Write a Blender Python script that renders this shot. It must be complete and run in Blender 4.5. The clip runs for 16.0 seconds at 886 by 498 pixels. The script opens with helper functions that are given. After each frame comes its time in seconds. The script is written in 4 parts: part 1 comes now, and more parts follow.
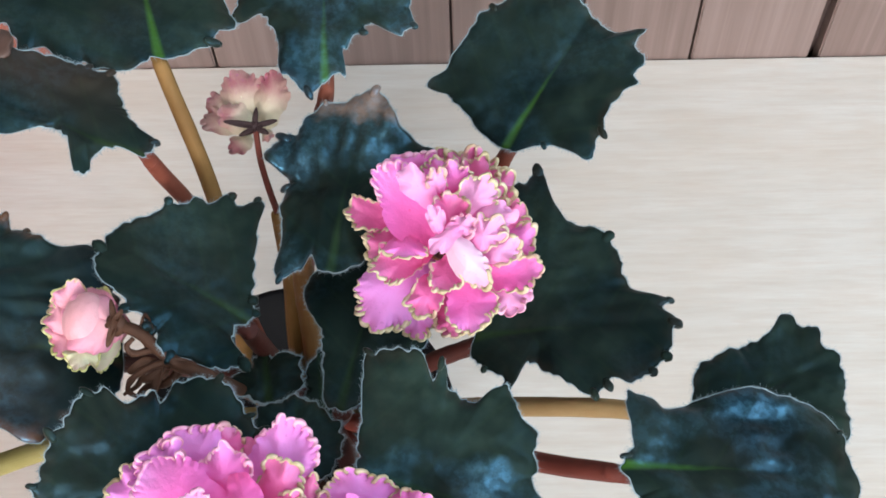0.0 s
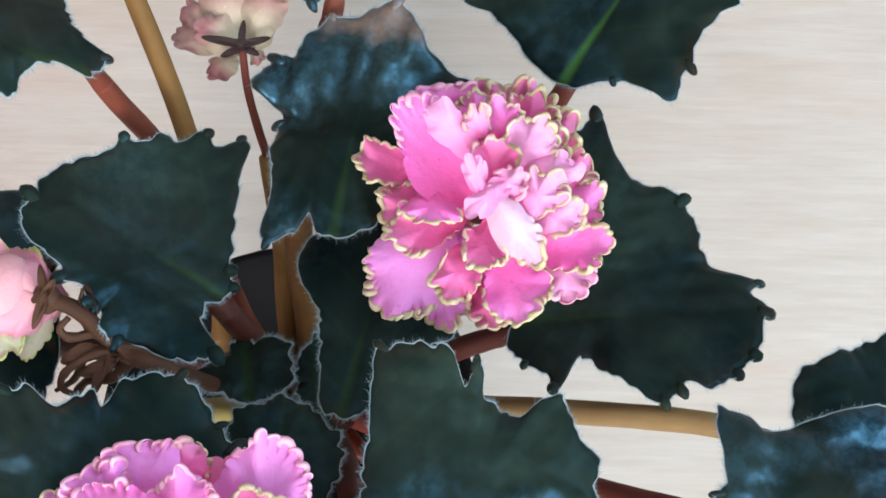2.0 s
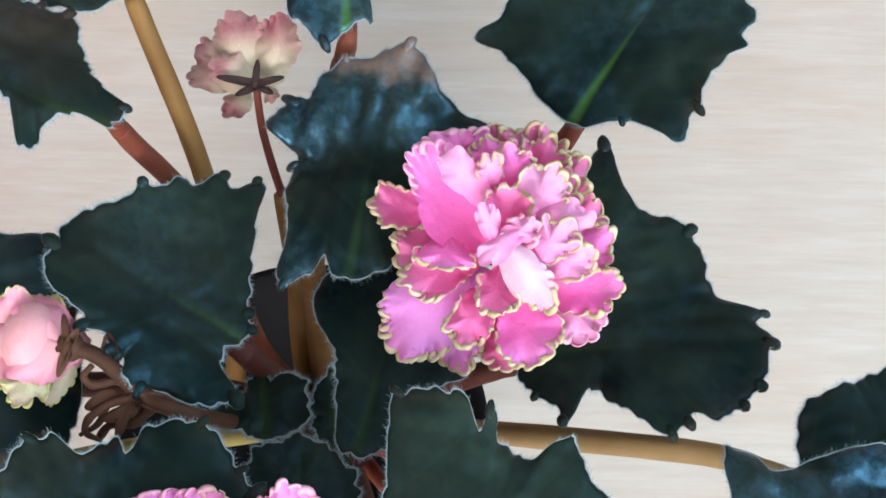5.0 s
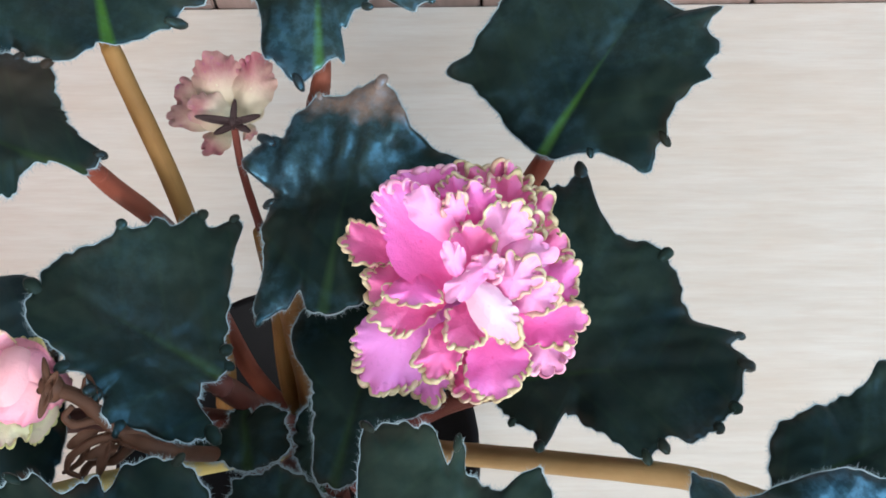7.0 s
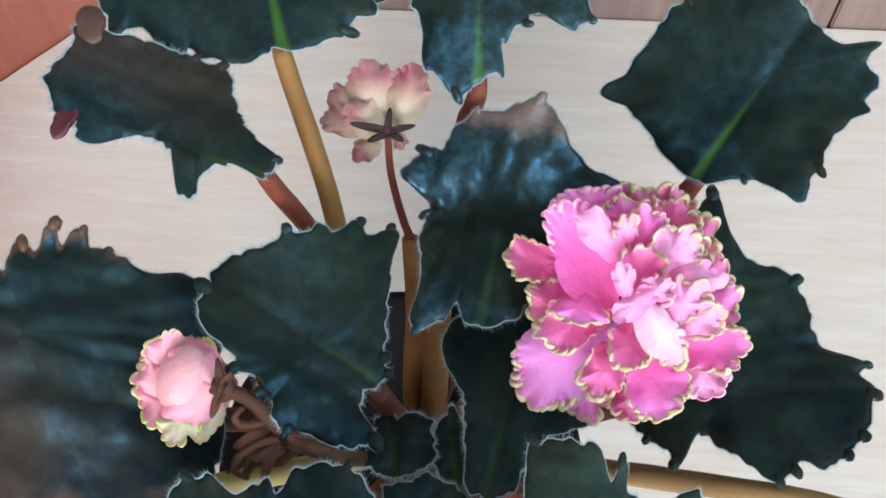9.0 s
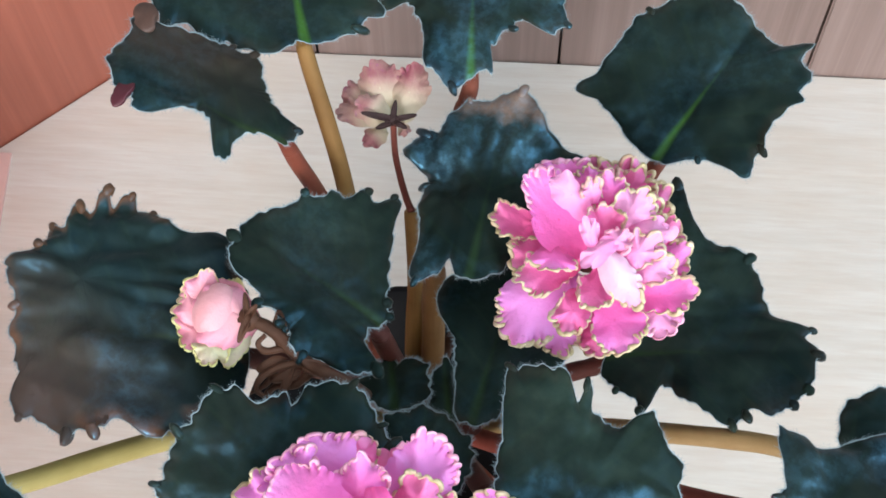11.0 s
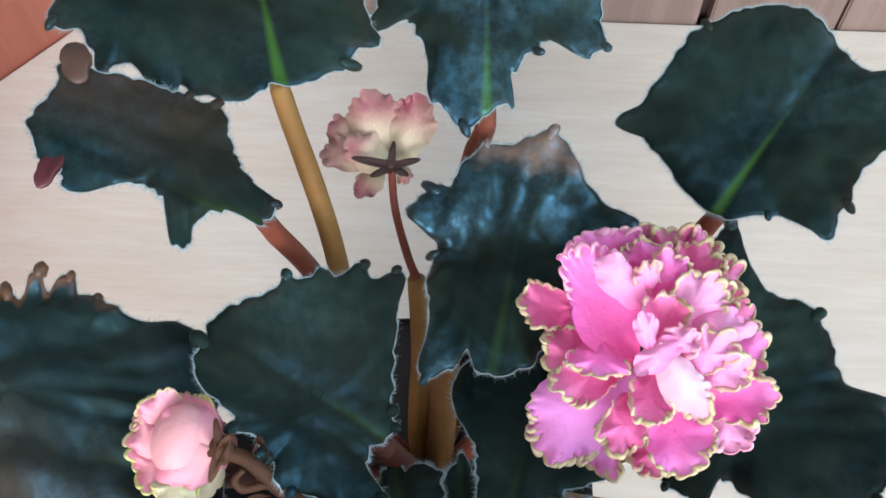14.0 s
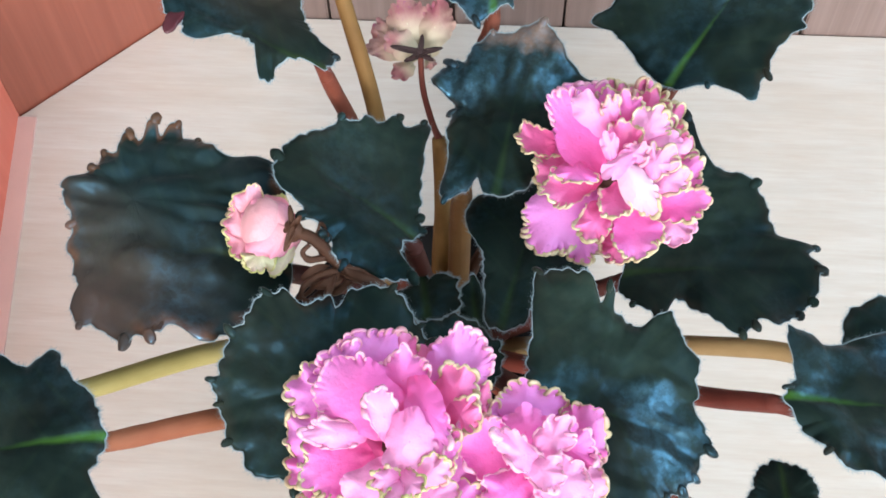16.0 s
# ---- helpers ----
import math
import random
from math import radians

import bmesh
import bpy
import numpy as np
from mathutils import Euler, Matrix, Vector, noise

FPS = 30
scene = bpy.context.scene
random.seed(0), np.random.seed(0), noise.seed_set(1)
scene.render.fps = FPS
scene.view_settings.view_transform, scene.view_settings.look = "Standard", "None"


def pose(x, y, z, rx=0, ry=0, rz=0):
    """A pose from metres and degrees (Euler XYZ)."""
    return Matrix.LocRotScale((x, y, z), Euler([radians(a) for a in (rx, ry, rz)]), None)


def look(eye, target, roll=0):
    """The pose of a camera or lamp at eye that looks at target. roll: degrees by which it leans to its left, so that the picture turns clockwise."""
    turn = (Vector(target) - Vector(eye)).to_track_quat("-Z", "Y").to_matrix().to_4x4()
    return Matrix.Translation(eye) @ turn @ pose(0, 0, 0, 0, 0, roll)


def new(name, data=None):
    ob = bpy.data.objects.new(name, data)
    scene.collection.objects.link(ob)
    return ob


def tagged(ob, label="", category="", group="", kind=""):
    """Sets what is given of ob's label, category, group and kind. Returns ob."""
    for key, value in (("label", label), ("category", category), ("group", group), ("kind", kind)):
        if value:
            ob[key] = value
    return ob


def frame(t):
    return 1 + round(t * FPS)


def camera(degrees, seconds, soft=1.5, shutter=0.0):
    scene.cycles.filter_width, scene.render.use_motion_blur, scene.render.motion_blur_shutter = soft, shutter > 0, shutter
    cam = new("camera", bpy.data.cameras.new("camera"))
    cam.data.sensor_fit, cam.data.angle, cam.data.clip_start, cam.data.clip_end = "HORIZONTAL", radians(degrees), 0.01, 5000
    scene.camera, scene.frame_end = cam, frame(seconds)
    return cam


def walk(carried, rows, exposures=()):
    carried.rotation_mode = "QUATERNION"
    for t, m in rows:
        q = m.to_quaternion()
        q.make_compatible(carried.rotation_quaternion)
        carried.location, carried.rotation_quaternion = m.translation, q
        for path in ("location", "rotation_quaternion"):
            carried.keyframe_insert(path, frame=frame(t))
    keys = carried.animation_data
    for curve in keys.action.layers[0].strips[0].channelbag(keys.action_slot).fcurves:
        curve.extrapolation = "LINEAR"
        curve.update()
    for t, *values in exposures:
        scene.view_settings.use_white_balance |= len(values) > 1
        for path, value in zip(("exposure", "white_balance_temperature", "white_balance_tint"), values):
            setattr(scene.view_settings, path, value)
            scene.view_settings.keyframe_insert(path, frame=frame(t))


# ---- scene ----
cam = camera(39.4, 16.0, soft=1.7)
METRES, EYE, TILT, LEAN, TURN = 0.43, 0.48, -60.0, 1.6, 0.0
ROWS = [
    (0.0, 0.0, 0.0, 0.0, 0.0, 0.0, -0.0),
    (0.5, 0.0071, 0.0717, -0.0016, -0.33, 0.11, -0.3),
    (1.0, -0.0084, 0.141, -0.0052, -0.58, 0.31, -0.84),
    (1.5, -0.0179, 0.1681, -0.0024, -0.24, -0.44, -0.77),
    (2.0, -0.0169, 0.1732, 0.0057, 0.06, -2.37, -1.9),
    (2.5, -0.0137, 0.1551, 0.0177, 0.02, -2.39, -2.03),
    (3.0, -0.0196, 0.16, 0.0268, -0.16, -3.2, -1.82),
    (3.5, -0.0239, 0.1618, 0.0362, -0.23, -3.42, -1.85),
    (4.0, -0.0232, 0.1619, 0.033, -0.21, -3.53, -1.92),
    (4.2, -0.025, 0.1635, 0.0383, -0.1266, -4.1379, -1.7306),
    (6.3, -0.0188, 0.1627, 0.0437, 0.132, -3.5152, -1.7621),
    (6.5, -0.0134, 0.1615, 0.0462, 0.83, -3.97, -1.19),
    (7.0, 0.0046, 0.1514, 0.0646, 1.42, -4.45, -0.53),
    (7.5, -0.005, 0.1468, 0.0616, 0.88, -4.48, -0.91),
    (8.0, -0.0631, 0.1536, 0.0702, 0.79, -4.65, -3.1),
    (8.2, -0.0828, 0.1604, 0.0693, 0.806, -4.7173, -3.5099),
    (10.3, -0.0751, 0.0926, 0.0542, 0.9535, -3.259, -3.1103),
    (10.5, -0.0674, 0.0888, 0.0425, 1.37, -2.48, -3.36),
    (11.0, -0.0631, 0.0363, 0.0057, 1.69, -0.3, -3.9),
    (11.5, -0.0657, 0.0229, -0.0017, 1.63, -0.74, -4.04),
    (12.0, -0.0821, 0.0768, 0.0398, 1.09, -3.15, -3.3),
    (12.5, -0.0854, 0.1467, 0.0788, 0.59, -5.35, -2.9),
    (13.0, -0.0846, 0.1829, 0.1015, 0.19, -5.96, -2.54),
    (13.5, -0.0899, 0.1929, 0.1022, -0.02, -6.2, -2.73),
    (14.0, -0.0939, 0.1784, 0.0982, 0.25, -5.47, -2.92),
    (14.5, -0.0893, 0.1327, 0.0585, 0.22, -4.3, -3.6),
    (15.0, -0.0845, 0.0815, 0.0297, 0.87, -2.81, -3.44),
    (15.5, -0.0787, 0.0348, -0.0096, 1.09, -1.5, -3.33),
    (16.0, -0.0814, -0.0134, -0.0459, 1.29, -0.2, -3.19),
]
walk(cam, [(t, pose(0, 0, EYE, TILT, LEAN, TURN) @ pose(METRES * x, METRES * y, METRES * z, 90 + pitch, roll, yaw)) for t, x, y, z, yaw, pitch, roll in ROWS],
     exposures=[(0, -0.10), (1, -0.03), (4, -0.03), (8, -0.05), (11, 0.01), (12.5, -0.02), (14.5, -0.01), (15.5, 0.08), (16, 0.10)])


# ---- light: daylight at a side window and an added front fill, in a closed unseen room ----
world = bpy.data.worlds.new("sky")
scene.world = world
world.use_nodes = True
sky = world.node_tree.nodes.new("ShaderNodeTexSky")
sky.sky_type, sky.sun_disc = "NISHITA", False
sky.sun_elevation, sky.sun_rotation = radians(40), radians(100)
world.node_tree.links.new(sky.outputs[0], world.node_tree.nodes["Background"].inputs[0])
world.node_tree.nodes["Background"].inputs[1].default_value = 0.12


def opening_light(name, place, target, width, height, watts, colour):
    lamp = bpy.data.lights.new(name, "AREA")
    lamp.shape, lamp.size, lamp.size_y, lamp.energy, lamp.color = "RECTANGLE", width, height, watts, colour
    ob = new(name, lamp)
    ob.matrix_world = look(place, target)
    return ob


WIN_X, FRONT_Y = 1.5, -2.2
opening_light("window_light_side", (WIN_X + 0.03, -0.45, 0.95), (0, -0.45, 0.95), 1.6, 1.4, 31, (0.58, 0.82, 1.0))
# added soft fill from the front; no window is known there
opening_light("fill_light_front", (-0.2, FRONT_Y - 0.03, 0.95), (-0.2, 0, 0.95), 1.4, 1.3, 88, (0.995, 0.985, 0.985))


# ---- materials ----
class Mat:
    """A node material with short ways to add nodes."""

    def __init__(self, name):
        self.m = bpy.data.materials.new(name)
        self.m.use_nodes = True
        self.t = self.m.node_tree
        self.p = self.t.nodes["Principled BSDF"]
        self.out = self.t.nodes["Material Output"]

    def node(self, kind, **values):
        n = self.t.nodes.new(kind)
        for k, v in values.items():
            if k in n.inputs:
                n.inputs[k].default_value = v
        return n

    def link(self, a, b):
        self.t.links.new(a, b)

    def math(self, op, a, b=0.0, clamp=False):
        n = self.t.nodes.new("ShaderNodeMath")
        n.operation, n.use_clamp = op, clamp
        for i, v in enumerate((a, b)):
            if isinstance(v, (int, float)):
                n.inputs[i].default_value = v
            else:
                self.link(v, n.inputs[i])
        return n.outputs[0]

    def mix(self, fac, a, b, blend="MIX"):
        n = self.t.nodes.new("ShaderNodeMix")
        n.data_type, n.blend_type = "RGBA", blend
        for i, v in ((0, fac), (6, a), (7, b)):
            if isinstance(v, tuple):
                n.inputs[i].default_value = (*v, 1)
            elif isinstance(v, (int, float)):
                n.inputs[i].default_value = v
            else:
                self.link(v, n.inputs[i])
        return n.outputs[2]

    def coord(self, which="Object", scale=(1, 1, 1)):
        c = self.t.nodes.new("ShaderNodeTexCoord")
        m = self.t.nodes.new("ShaderNodeMapping")
        m.inputs["Scale"].default_value = scale
        self.link(c.outputs[which], m.inputs[0])
        return m.outputs[0]

    def noise(self, vec, scale, detail=4.0, rough=0.55, lo=0.3, hi=0.7):
        n = self.node("ShaderNodeTexNoise", Scale=scale, Detail=detail, Roughness=rough)
        self.link(vec, n.inputs["Vector"])
        r = self.t.nodes.new("ShaderNodeMapRange")
        r.inputs[1].default_value, r.inputs[2].default_value = lo, hi
        self.link(n.outputs["Fac"], r.inputs[0])
        return r.outputs[0]

    def bump(self, height, strength=0.3, distance=0.001):
        b = self.node("ShaderNodeBump", Strength=strength, Distance=distance)
        self.link(height, b.inputs["Height"])
        self.link(b.outputs[0], self.p.inputs["Normal"])

    def set(self, **kw):
        for k, v in kw.items():
            self.p.inputs[k.replace("_", " ")].default_value = (*v, 1) if isinstance(v, tuple) else v

    def colour(self, sock):
        self.link(sock, self.p.inputs["Base Color"])


def wood_pale():
    m = Mat("pale_ash_laminate")
    long_grain = m.noise(m.coord("Object", (1.6, 14, 14)), 9, 6, 0.6)
    dash = m.noise(m.coord("Object", (9, 75, 60)), 5, 4, 0.65, 0.44, 0.72)
    fine = m.noise(m.coord("Object", (6, 110, 60)), 7, 3, 0.6)
    warm = m.noise(m.coord("Object", (1.0, 2.4, 2.4)), 11, 4, 0.6, 0.40, 0.66)
    cool = m.noise(m.coord("Object", (1.2, 2.0, 2.0)), 6, 3, 0.6, 0.46, 0.68)
    c = m.mix(long_grain, (0.645, 0.585, 0.515), (0.76, 0.715, 0.655))
    c = m.mix(m.math("MULTIPLY", warm, 0.42), c, (0.69, 0.565, 0.455))
    c = m.mix(m.math("MULTIPLY", cool, 0.35), c, (0.75, 0.735, 0.70))
    c = m.mix(m.math("MULTIPLY", dash, 0.38), c, (0.60, 0.475, 0.385))
    c = m.mix(m.math("MULTIPLY", fine, 0.30), c, (0.58, 0.51, 0.45))
    m.colour(c)
    m.set(Roughness=0.42)
    m.bump(fine, 0.05, 0.0004)
    return m.m


def wood_panel(name, dark, light, rough=0.45, axis=(60, 60, 2.0)):
    m = Mat(name)
    g = m.noise(m.coord("Object", axis), 2.2, 6, 0.6)
    f = m.noise(m.coord("Object", (axis[0] * 4, axis[1] * 4, axis[2] * 2)), 3, 3, 0.6)
    info = m.t.nodes.new("ShaderNodeObjectInfo")
    c = m.mix(g, dark, light)
    c = m.mix(m.math("MULTIPLY", f, 0.35), c, dark)
    ribs = m.noise(m.coord("Object", (axis[0] * 2.2, axis[1] * 0.2, 0.6)), 1.6, 2, 0.5, 0.42, 0.62)
    c = m.mix(m.math("MULTIPLY", ribs, 0.45), c, dark)
    c = m.mix(m.math("MULTIPLY", info.outputs["Random"], 0.25), c, light)
    m.colour(c)
    m.set(Roughness=rough)
    m.bump(f, 0.08, 0.0005)
    return m.m


def plain(name, base, rough=0.6, spread=0.12, scale=30):
    m = Mat(name)
    n = m.noise(m.coord("Object"), scale, 5, 0.6)
    m.colour(m.mix(n, tuple(x * (1 - spread) for x in base), tuple(min(1, x * (1 + spread)) for x in base)))
    m.set(Roughness=rough)
    m.bump(m.noise(m.coord("Object"), scale * 12, 3), 0.1, 0.0005)
    return m.m


def leaf_material(name, rib, bronze=0.0, withered=False, patch_gloss=1.0, shine=0.07, rust=0.0):
    """UV: along and across the blade in decimetres, from the stalk; rim: from the middle to the margin."""
    m = Mat(name)
    blade_uv, rim_uv = m.t.nodes.new("ShaderNodeUVMap"), m.t.nodes.new("ShaderNodeUVMap")
    blade_uv.uv_map, rim_uv.uv_map = "blade", "rim"
    uv = blade_uv.outputs[0]
    rim_sep = m.t.nodes.new("ShaderNodeSeparateXYZ")
    m.link(rim_uv.outputs[0], rim_sep.inputs[0])
    sep = m.t.nodes.new("ShaderNodeSeparateXYZ")
    m.link(uv, sep.inputs[0])
    x, y = sep.outputs[0], m.math("ABSOLUTE", sep.outputs[1])
    o = m.coord("Object")
    big, small = m.noise(o, 28, 3), m.noise(o, 260, 4)
    c = m.mix(big, (0.0012, 0.0042, 0.0046), (0.029, 0.047, 0.035))
    c = m.mix(m.math("MULTIPLY", m.noise(o, 42, 3, 0.5, 0.48, 0.7), 0.45), c, (0.017, 0.013, 0.009))
    c = m.mix(m.math("MULTIPLY", small, 0.45), c, (0.004, 0.011, 0.011))
    width = m.math("MULTIPLY", m.math("SUBTRACT", 0.36, x), 0.05)
    rib_mask = m.math("DIVIDE", m.math("SUBTRACT", width, y), 0.012, clamp=True)
    rib_mask = m.math("MULTIPLY", rib_mask, m.math("SUBTRACT", 1.15, m.math("MULTIPLY", x, 2.6), clamp=True))
    veins = m.math("SINE", m.math("MULTIPLY", m.math("SUBTRACT", x, m.math("MULTIPLY", y, 0.75)), 62.0))
    vein_mask = m.math("MULTIPLY", m.math("SUBTRACT", veins, 0.86, clamp=True), 5.0, clamp=True)
    if bronze:
        lower = m.math("ADD", m.math("ADD", m.math("MULTIPLY", sep.outputs[1], 3.0), m.math("MULTIPLY", x, 1.1)), 0.0, clamp=True)
        b = m.math("MULTIPLY", m.math("MULTIPLY", lower, m.math("MULTIPLY", x, 2.6, clamp=True)), m.noise(o, 26, 2, 0.5, 0.15, 0.6), clamp=True)
        c = m.mix(m.math("MULTIPLY", b, bronze), c, (0.105, 0.060, 0.042))
    if rust:
        half = m.math("MULTIPLY", m.math("SUBTRACT", m.math("MULTIPLY", sep.outputs[1], -9.0), 0.05), m.math("MULTIPLY", x, 3.0), clamp=True)
        c = m.mix(m.math("MULTIPLY", half, rust), c, (0.040, 0.028, 0.020))
    if withered:
        edge = m.math("ADD", x, m.math("MULTIPLY", m.noise(o, 120, 4), 0.05))
        mask = m.math("MULTIPLY", m.math("SUBTRACT", edge, 0.44), 26.0, clamp=True)
        c = m.mix(mask, c, m.mix(small, (0.11, 0.070, 0.050), (0.25, 0.165, 0.12)))
    cork = m.math("MULTIPLY", m.math("MULTIPLY", m.math("SUBTRACT", rim_sep.outputs[0], 0.87), 12.0, clamp=True), m.noise(o, 70, 2, 0.5, 0.46, 0.58), clamp=True)
    c = m.mix(m.math("MULTIPLY", cork, 0.75 if bronze else 0.06), c, (0.17, 0.075, 0.035))
    c = m.mix(m.math("MULTIPLY", vein_mask, 0.06), c, (0.05, 0.10, 0.04))
    c = m.mix(m.math("MULTIPLY", rib_mask, rib[3]), c, rib[:3])
    m.colour(c)
    # glossier patches at random; the blue specular tint stands in for reflected sky
    patch = m.math("MULTIPLY", m.noise(o, 36, 3, 0.5, 0.48, 0.62), m.math("ADD", 0.55, m.math("MULTIPLY", m.noise(o, 420, 3, 0.6, 0.42, 0.6), 0.75)))
    gloss = m.math("ADD", shine, m.math("MULTIPLY", patch, patch_gloss * 1.25))
    m.link(gloss, m.p.inputs["Specular IOR Level"])
    m.set(Roughness=0.34, Specular_Tint=(0.25, 0.66, 1.0), Sheen_Weight=0.045, Sheen_Roughness=0.45, Sheen_Tint=(0.62, 0.76, 0.78))
    h = m.math("ADD", m.math("MULTIPLY", small, 0.22), m.math("MULTIPLY", vein_mask, -0.08))
    h = m.math("ADD", h, m.math("MULTIPLY", m.noise(o, 70, 2), 1.8))
    m.bump(h, 0.35, 0.0009)
    return m.m


def petal_material(name, throat, body, edge, start=0.62, gain=2.8):
    """UV: x from root to margin, y across."""
    m = Mat(name)
    uv = m.t.nodes.new("ShaderNodeTexCoord").outputs["UV"]
    sep = m.t.nodes.new("ShaderNodeSeparateXYZ")
    m.link(uv, sep.inputs[0])
    s = sep.outputs[0]
    o = m.coord("Object")
    blotch, speck = m.noise(o, 130, 3), m.noise(o, 900, 2, 0.5, 0.6, 0.72)
    streak = m.noise(m.coord("UV", (1.5, 14, 1)), 3, 3)
    c = m.mix(m.math("MULTIPLY", s, 1.7, clamp=True), throat, body)
    far = m.math("MULTIPLY", m.math("SUBTRACT", s, start), gain, clamp=True)
    c = m.mix(m.math("MULTIPLY", far, m.math("ADD", 0.35, m.math("MULTIPLY", blotch, 0.65))), c, edge)
    c = m.mix(m.math("MULTIPLY", streak, 0.12), c, throat)
    c = m.mix(m.math("MULTIPLY", m.math("MULTIPLY", speck, far), 0.35), c, (0.35, 0.05, 0.25))
    m.colour(c)
    m.set(Roughness=0.5, Sheen_Weight=0.2)
    m.bump(m.noise(o, 700, 3), 0.25, 0.0005)
    tr = m.t.nodes.new("ShaderNodeBsdfTranslucent")
    m.link(c, tr.inputs[0])
    mx = m.node("ShaderNodeMixShader", Fac=0.12)
    m.link(m.p.outputs[0], mx.inputs[1])
    m.link(tr.outputs[0], mx.inputs[2])
    m.link(mx.outputs[0], m.out.inputs[0])
    return m.m


def frill_material(name, a, b):
    m = Mat(name)
    c = m.mix(m.noise(m.coord("Object"), 330, 4), a, b)
    c = m.mix(m.noise(m.coord("Object"), 75, 2, 0.5, 0.52, 0.8), c, (0.80, 0.36, 0.46))
    m.colour(c)
    m.set(Roughness=0.5)
    return m.m


def stalk_material(name, a, b):
    m = Mat(name)
    n = m.noise(m.coord("Object"), 60, 4)
    f = m.noise(m.coord("UV", (3, 60, 1)), 2, 3)
    c = m.mix(n, a, b)
    c = m.mix(m.math("MULTIPLY", f, 0.35), c, tuple(v * 0.6 for v in a))
    m.colour(c)
    m.set(Roughness=0.55, Sheen_Weight=0.0, Specular_IOR_Level=0.22)
    m.bump(f, 0.25, 0.0006)
    return m.m


TABLE_WOOD = wood_pale()
BACK_WOOD = wood_panel("grey_brown_panelling", (0.16, 0.105, 0.088), (0.29, 0.208, 0.185))
RED_WOOD = wood_panel("mahogany_veneer", (0.21, 0.058, 0.036), (0.35, 0.105, 0.066), 0.35)
# same mahogany as RED_WOOD; the window light on it is put into the colour
LIT_RED_WOOD = wood_panel("lit_mahogany_veneer", (0.74, 0.17, 0.11), (0.86, 0.25, 0.17), 0.35)
GROOVE = plain("dark_joint", (0.05, 0.03, 0.025))
STRIP = plain("pale_pink_strip", (0.74, 0.50, 0.45), 0.4, 0.06)
# unseen walls, kept dark so that they bounce little light
WALL_GREY = plain("unseen_wall_grey", (0.22, 0.225, 0.23), 0.8, 0.05, 6)
FLOOR_WOOD = wood_panel("brown_floor_boards", (0.16, 0.09, 0.05), (0.28, 0.17, 0.10), 0.5, (2, 40, 40))
# unseen ceiling, kept white to spread light evenly from above
CEILING_BOUNCE = plain("white_ceiling_bounce", (0.82, 0.82, 0.81), 0.8, 0.04, 6)
BLACK_PLASTIC = plain("black_plastic", (0.005, 0.0045, 0.005), 0.6)
BLACK_PLASTIC.node_tree.nodes["Principled BSDF"].inputs["Specular IOR Level"].default_value = 0.1
SOIL = plain("dark_peat", (0.020, 0.014, 0.010), 0.9, 0.5, 400)
LEAF = leaf_material("dark_green_leaf", (0.035, 0.07, 0.015, 0.4))
LEAF_DULL = leaf_material("hairy_dull_leaf", (0.035, 0.07, 0.015, 0.4), patch_gloss=0.22)
LEAF_BRIGHT = leaf_material("dark_leaf_bright_rib", (0.046, 0.125, 0.016, 0.9))
LEAF_OLIVE = leaf_material("olive_dark_leaf", (0.046, 0.125, 0.016, 0.9), patch_gloss=0.28)
LEAF_RUSTY = leaf_material("rusty_sided_leaf", (0.035, 0.07, 0.015, 0.4), patch_gloss=0.3, rust=0.9)
LEAF_BRONZE = leaf_material("bronzed_leaf", (0.05, 0.07, 0.02, 0.5), 0.9, shine=0.42)
LEAF_WITHERED = leaf_material("leaf_with_corky_end", (0.04, 0.09, 0.03, 0.35), 0.0, True)
# leaf hairs, and the pale rim halo put into a cord
HALO_HAIR = plain("pale_halo_and_hair", (0.27, 0.36, 0.40), 0.6)
RUST_LOBE = plain("rust_brown_leaf", (0.085, 0.042, 0.030), 0.5, 0.35, 160)
RED_UNDER = plain("wine_red_underside", (0.075, 0.010, 0.018), 0.45)
TAN_STALK = stalk_material("tan_stalk", (0.20, 0.098, 0.027), (0.31, 0.165, 0.052))
UMBER_STALK = stalk_material("umber_stalk", (0.13, 0.058, 0.018), (0.21, 0.105, 0.036))
OLIVE_STALK = stalk_material("olive_stalk", (0.34, 0.28, 0.09), (0.46, 0.38, 0.15))
SAND_STALK = stalk_material("sand_stalk", (0.30, 0.19, 0.08), (0.42, 0.29, 0.14))
RED_STALK = stalk_material("red_brown_stalk", (0.16, 0.036, 0.021), (0.27, 0.082, 0.048))
SEPAL_DARK = stalk_material("dark_sepal", (0.028, 0.014, 0.015), (0.060, 0.034, 0.034))
WINE_STALK = stalk_material("wine_red_stalk", (0.12, 0.026, 0.018), (0.20, 0.052, 0.036))
ORANGE_STALK = stalk_material("orange_brown_stalk", (0.27, 0.085, 0.042), (0.38, 0.145, 0.075))
DARK_STALK = stalk_material("dark_red_stalk", (0.045, 0.011, 0.008), (0.105, 0.027, 0.019))
BROWN_STALK = stalk_material("brown_hairy_stalk", (0.045, 0.019, 0.010), (0.115, 0.050, 0.029))
# deep throats and pale edges: partly own colour, partly painted recess shade and edge highlight
PINK = petal_material("pink_petal", (0.86, 0.10, 0.38), (0.88, 0.175, 0.57), (0.88, 0.34, 0.78))
ROSE = petal_material("rose_petal", (0.82, 0.10, 0.34), (0.86, 0.17, 0.45), (0.84, 0.28, 0.56))
MAUVE = petal_material("mauve_petal", (0.86, 0.21, 0.62), (0.86, 0.31, 0.80), (0.80, 0.23, 0.62))
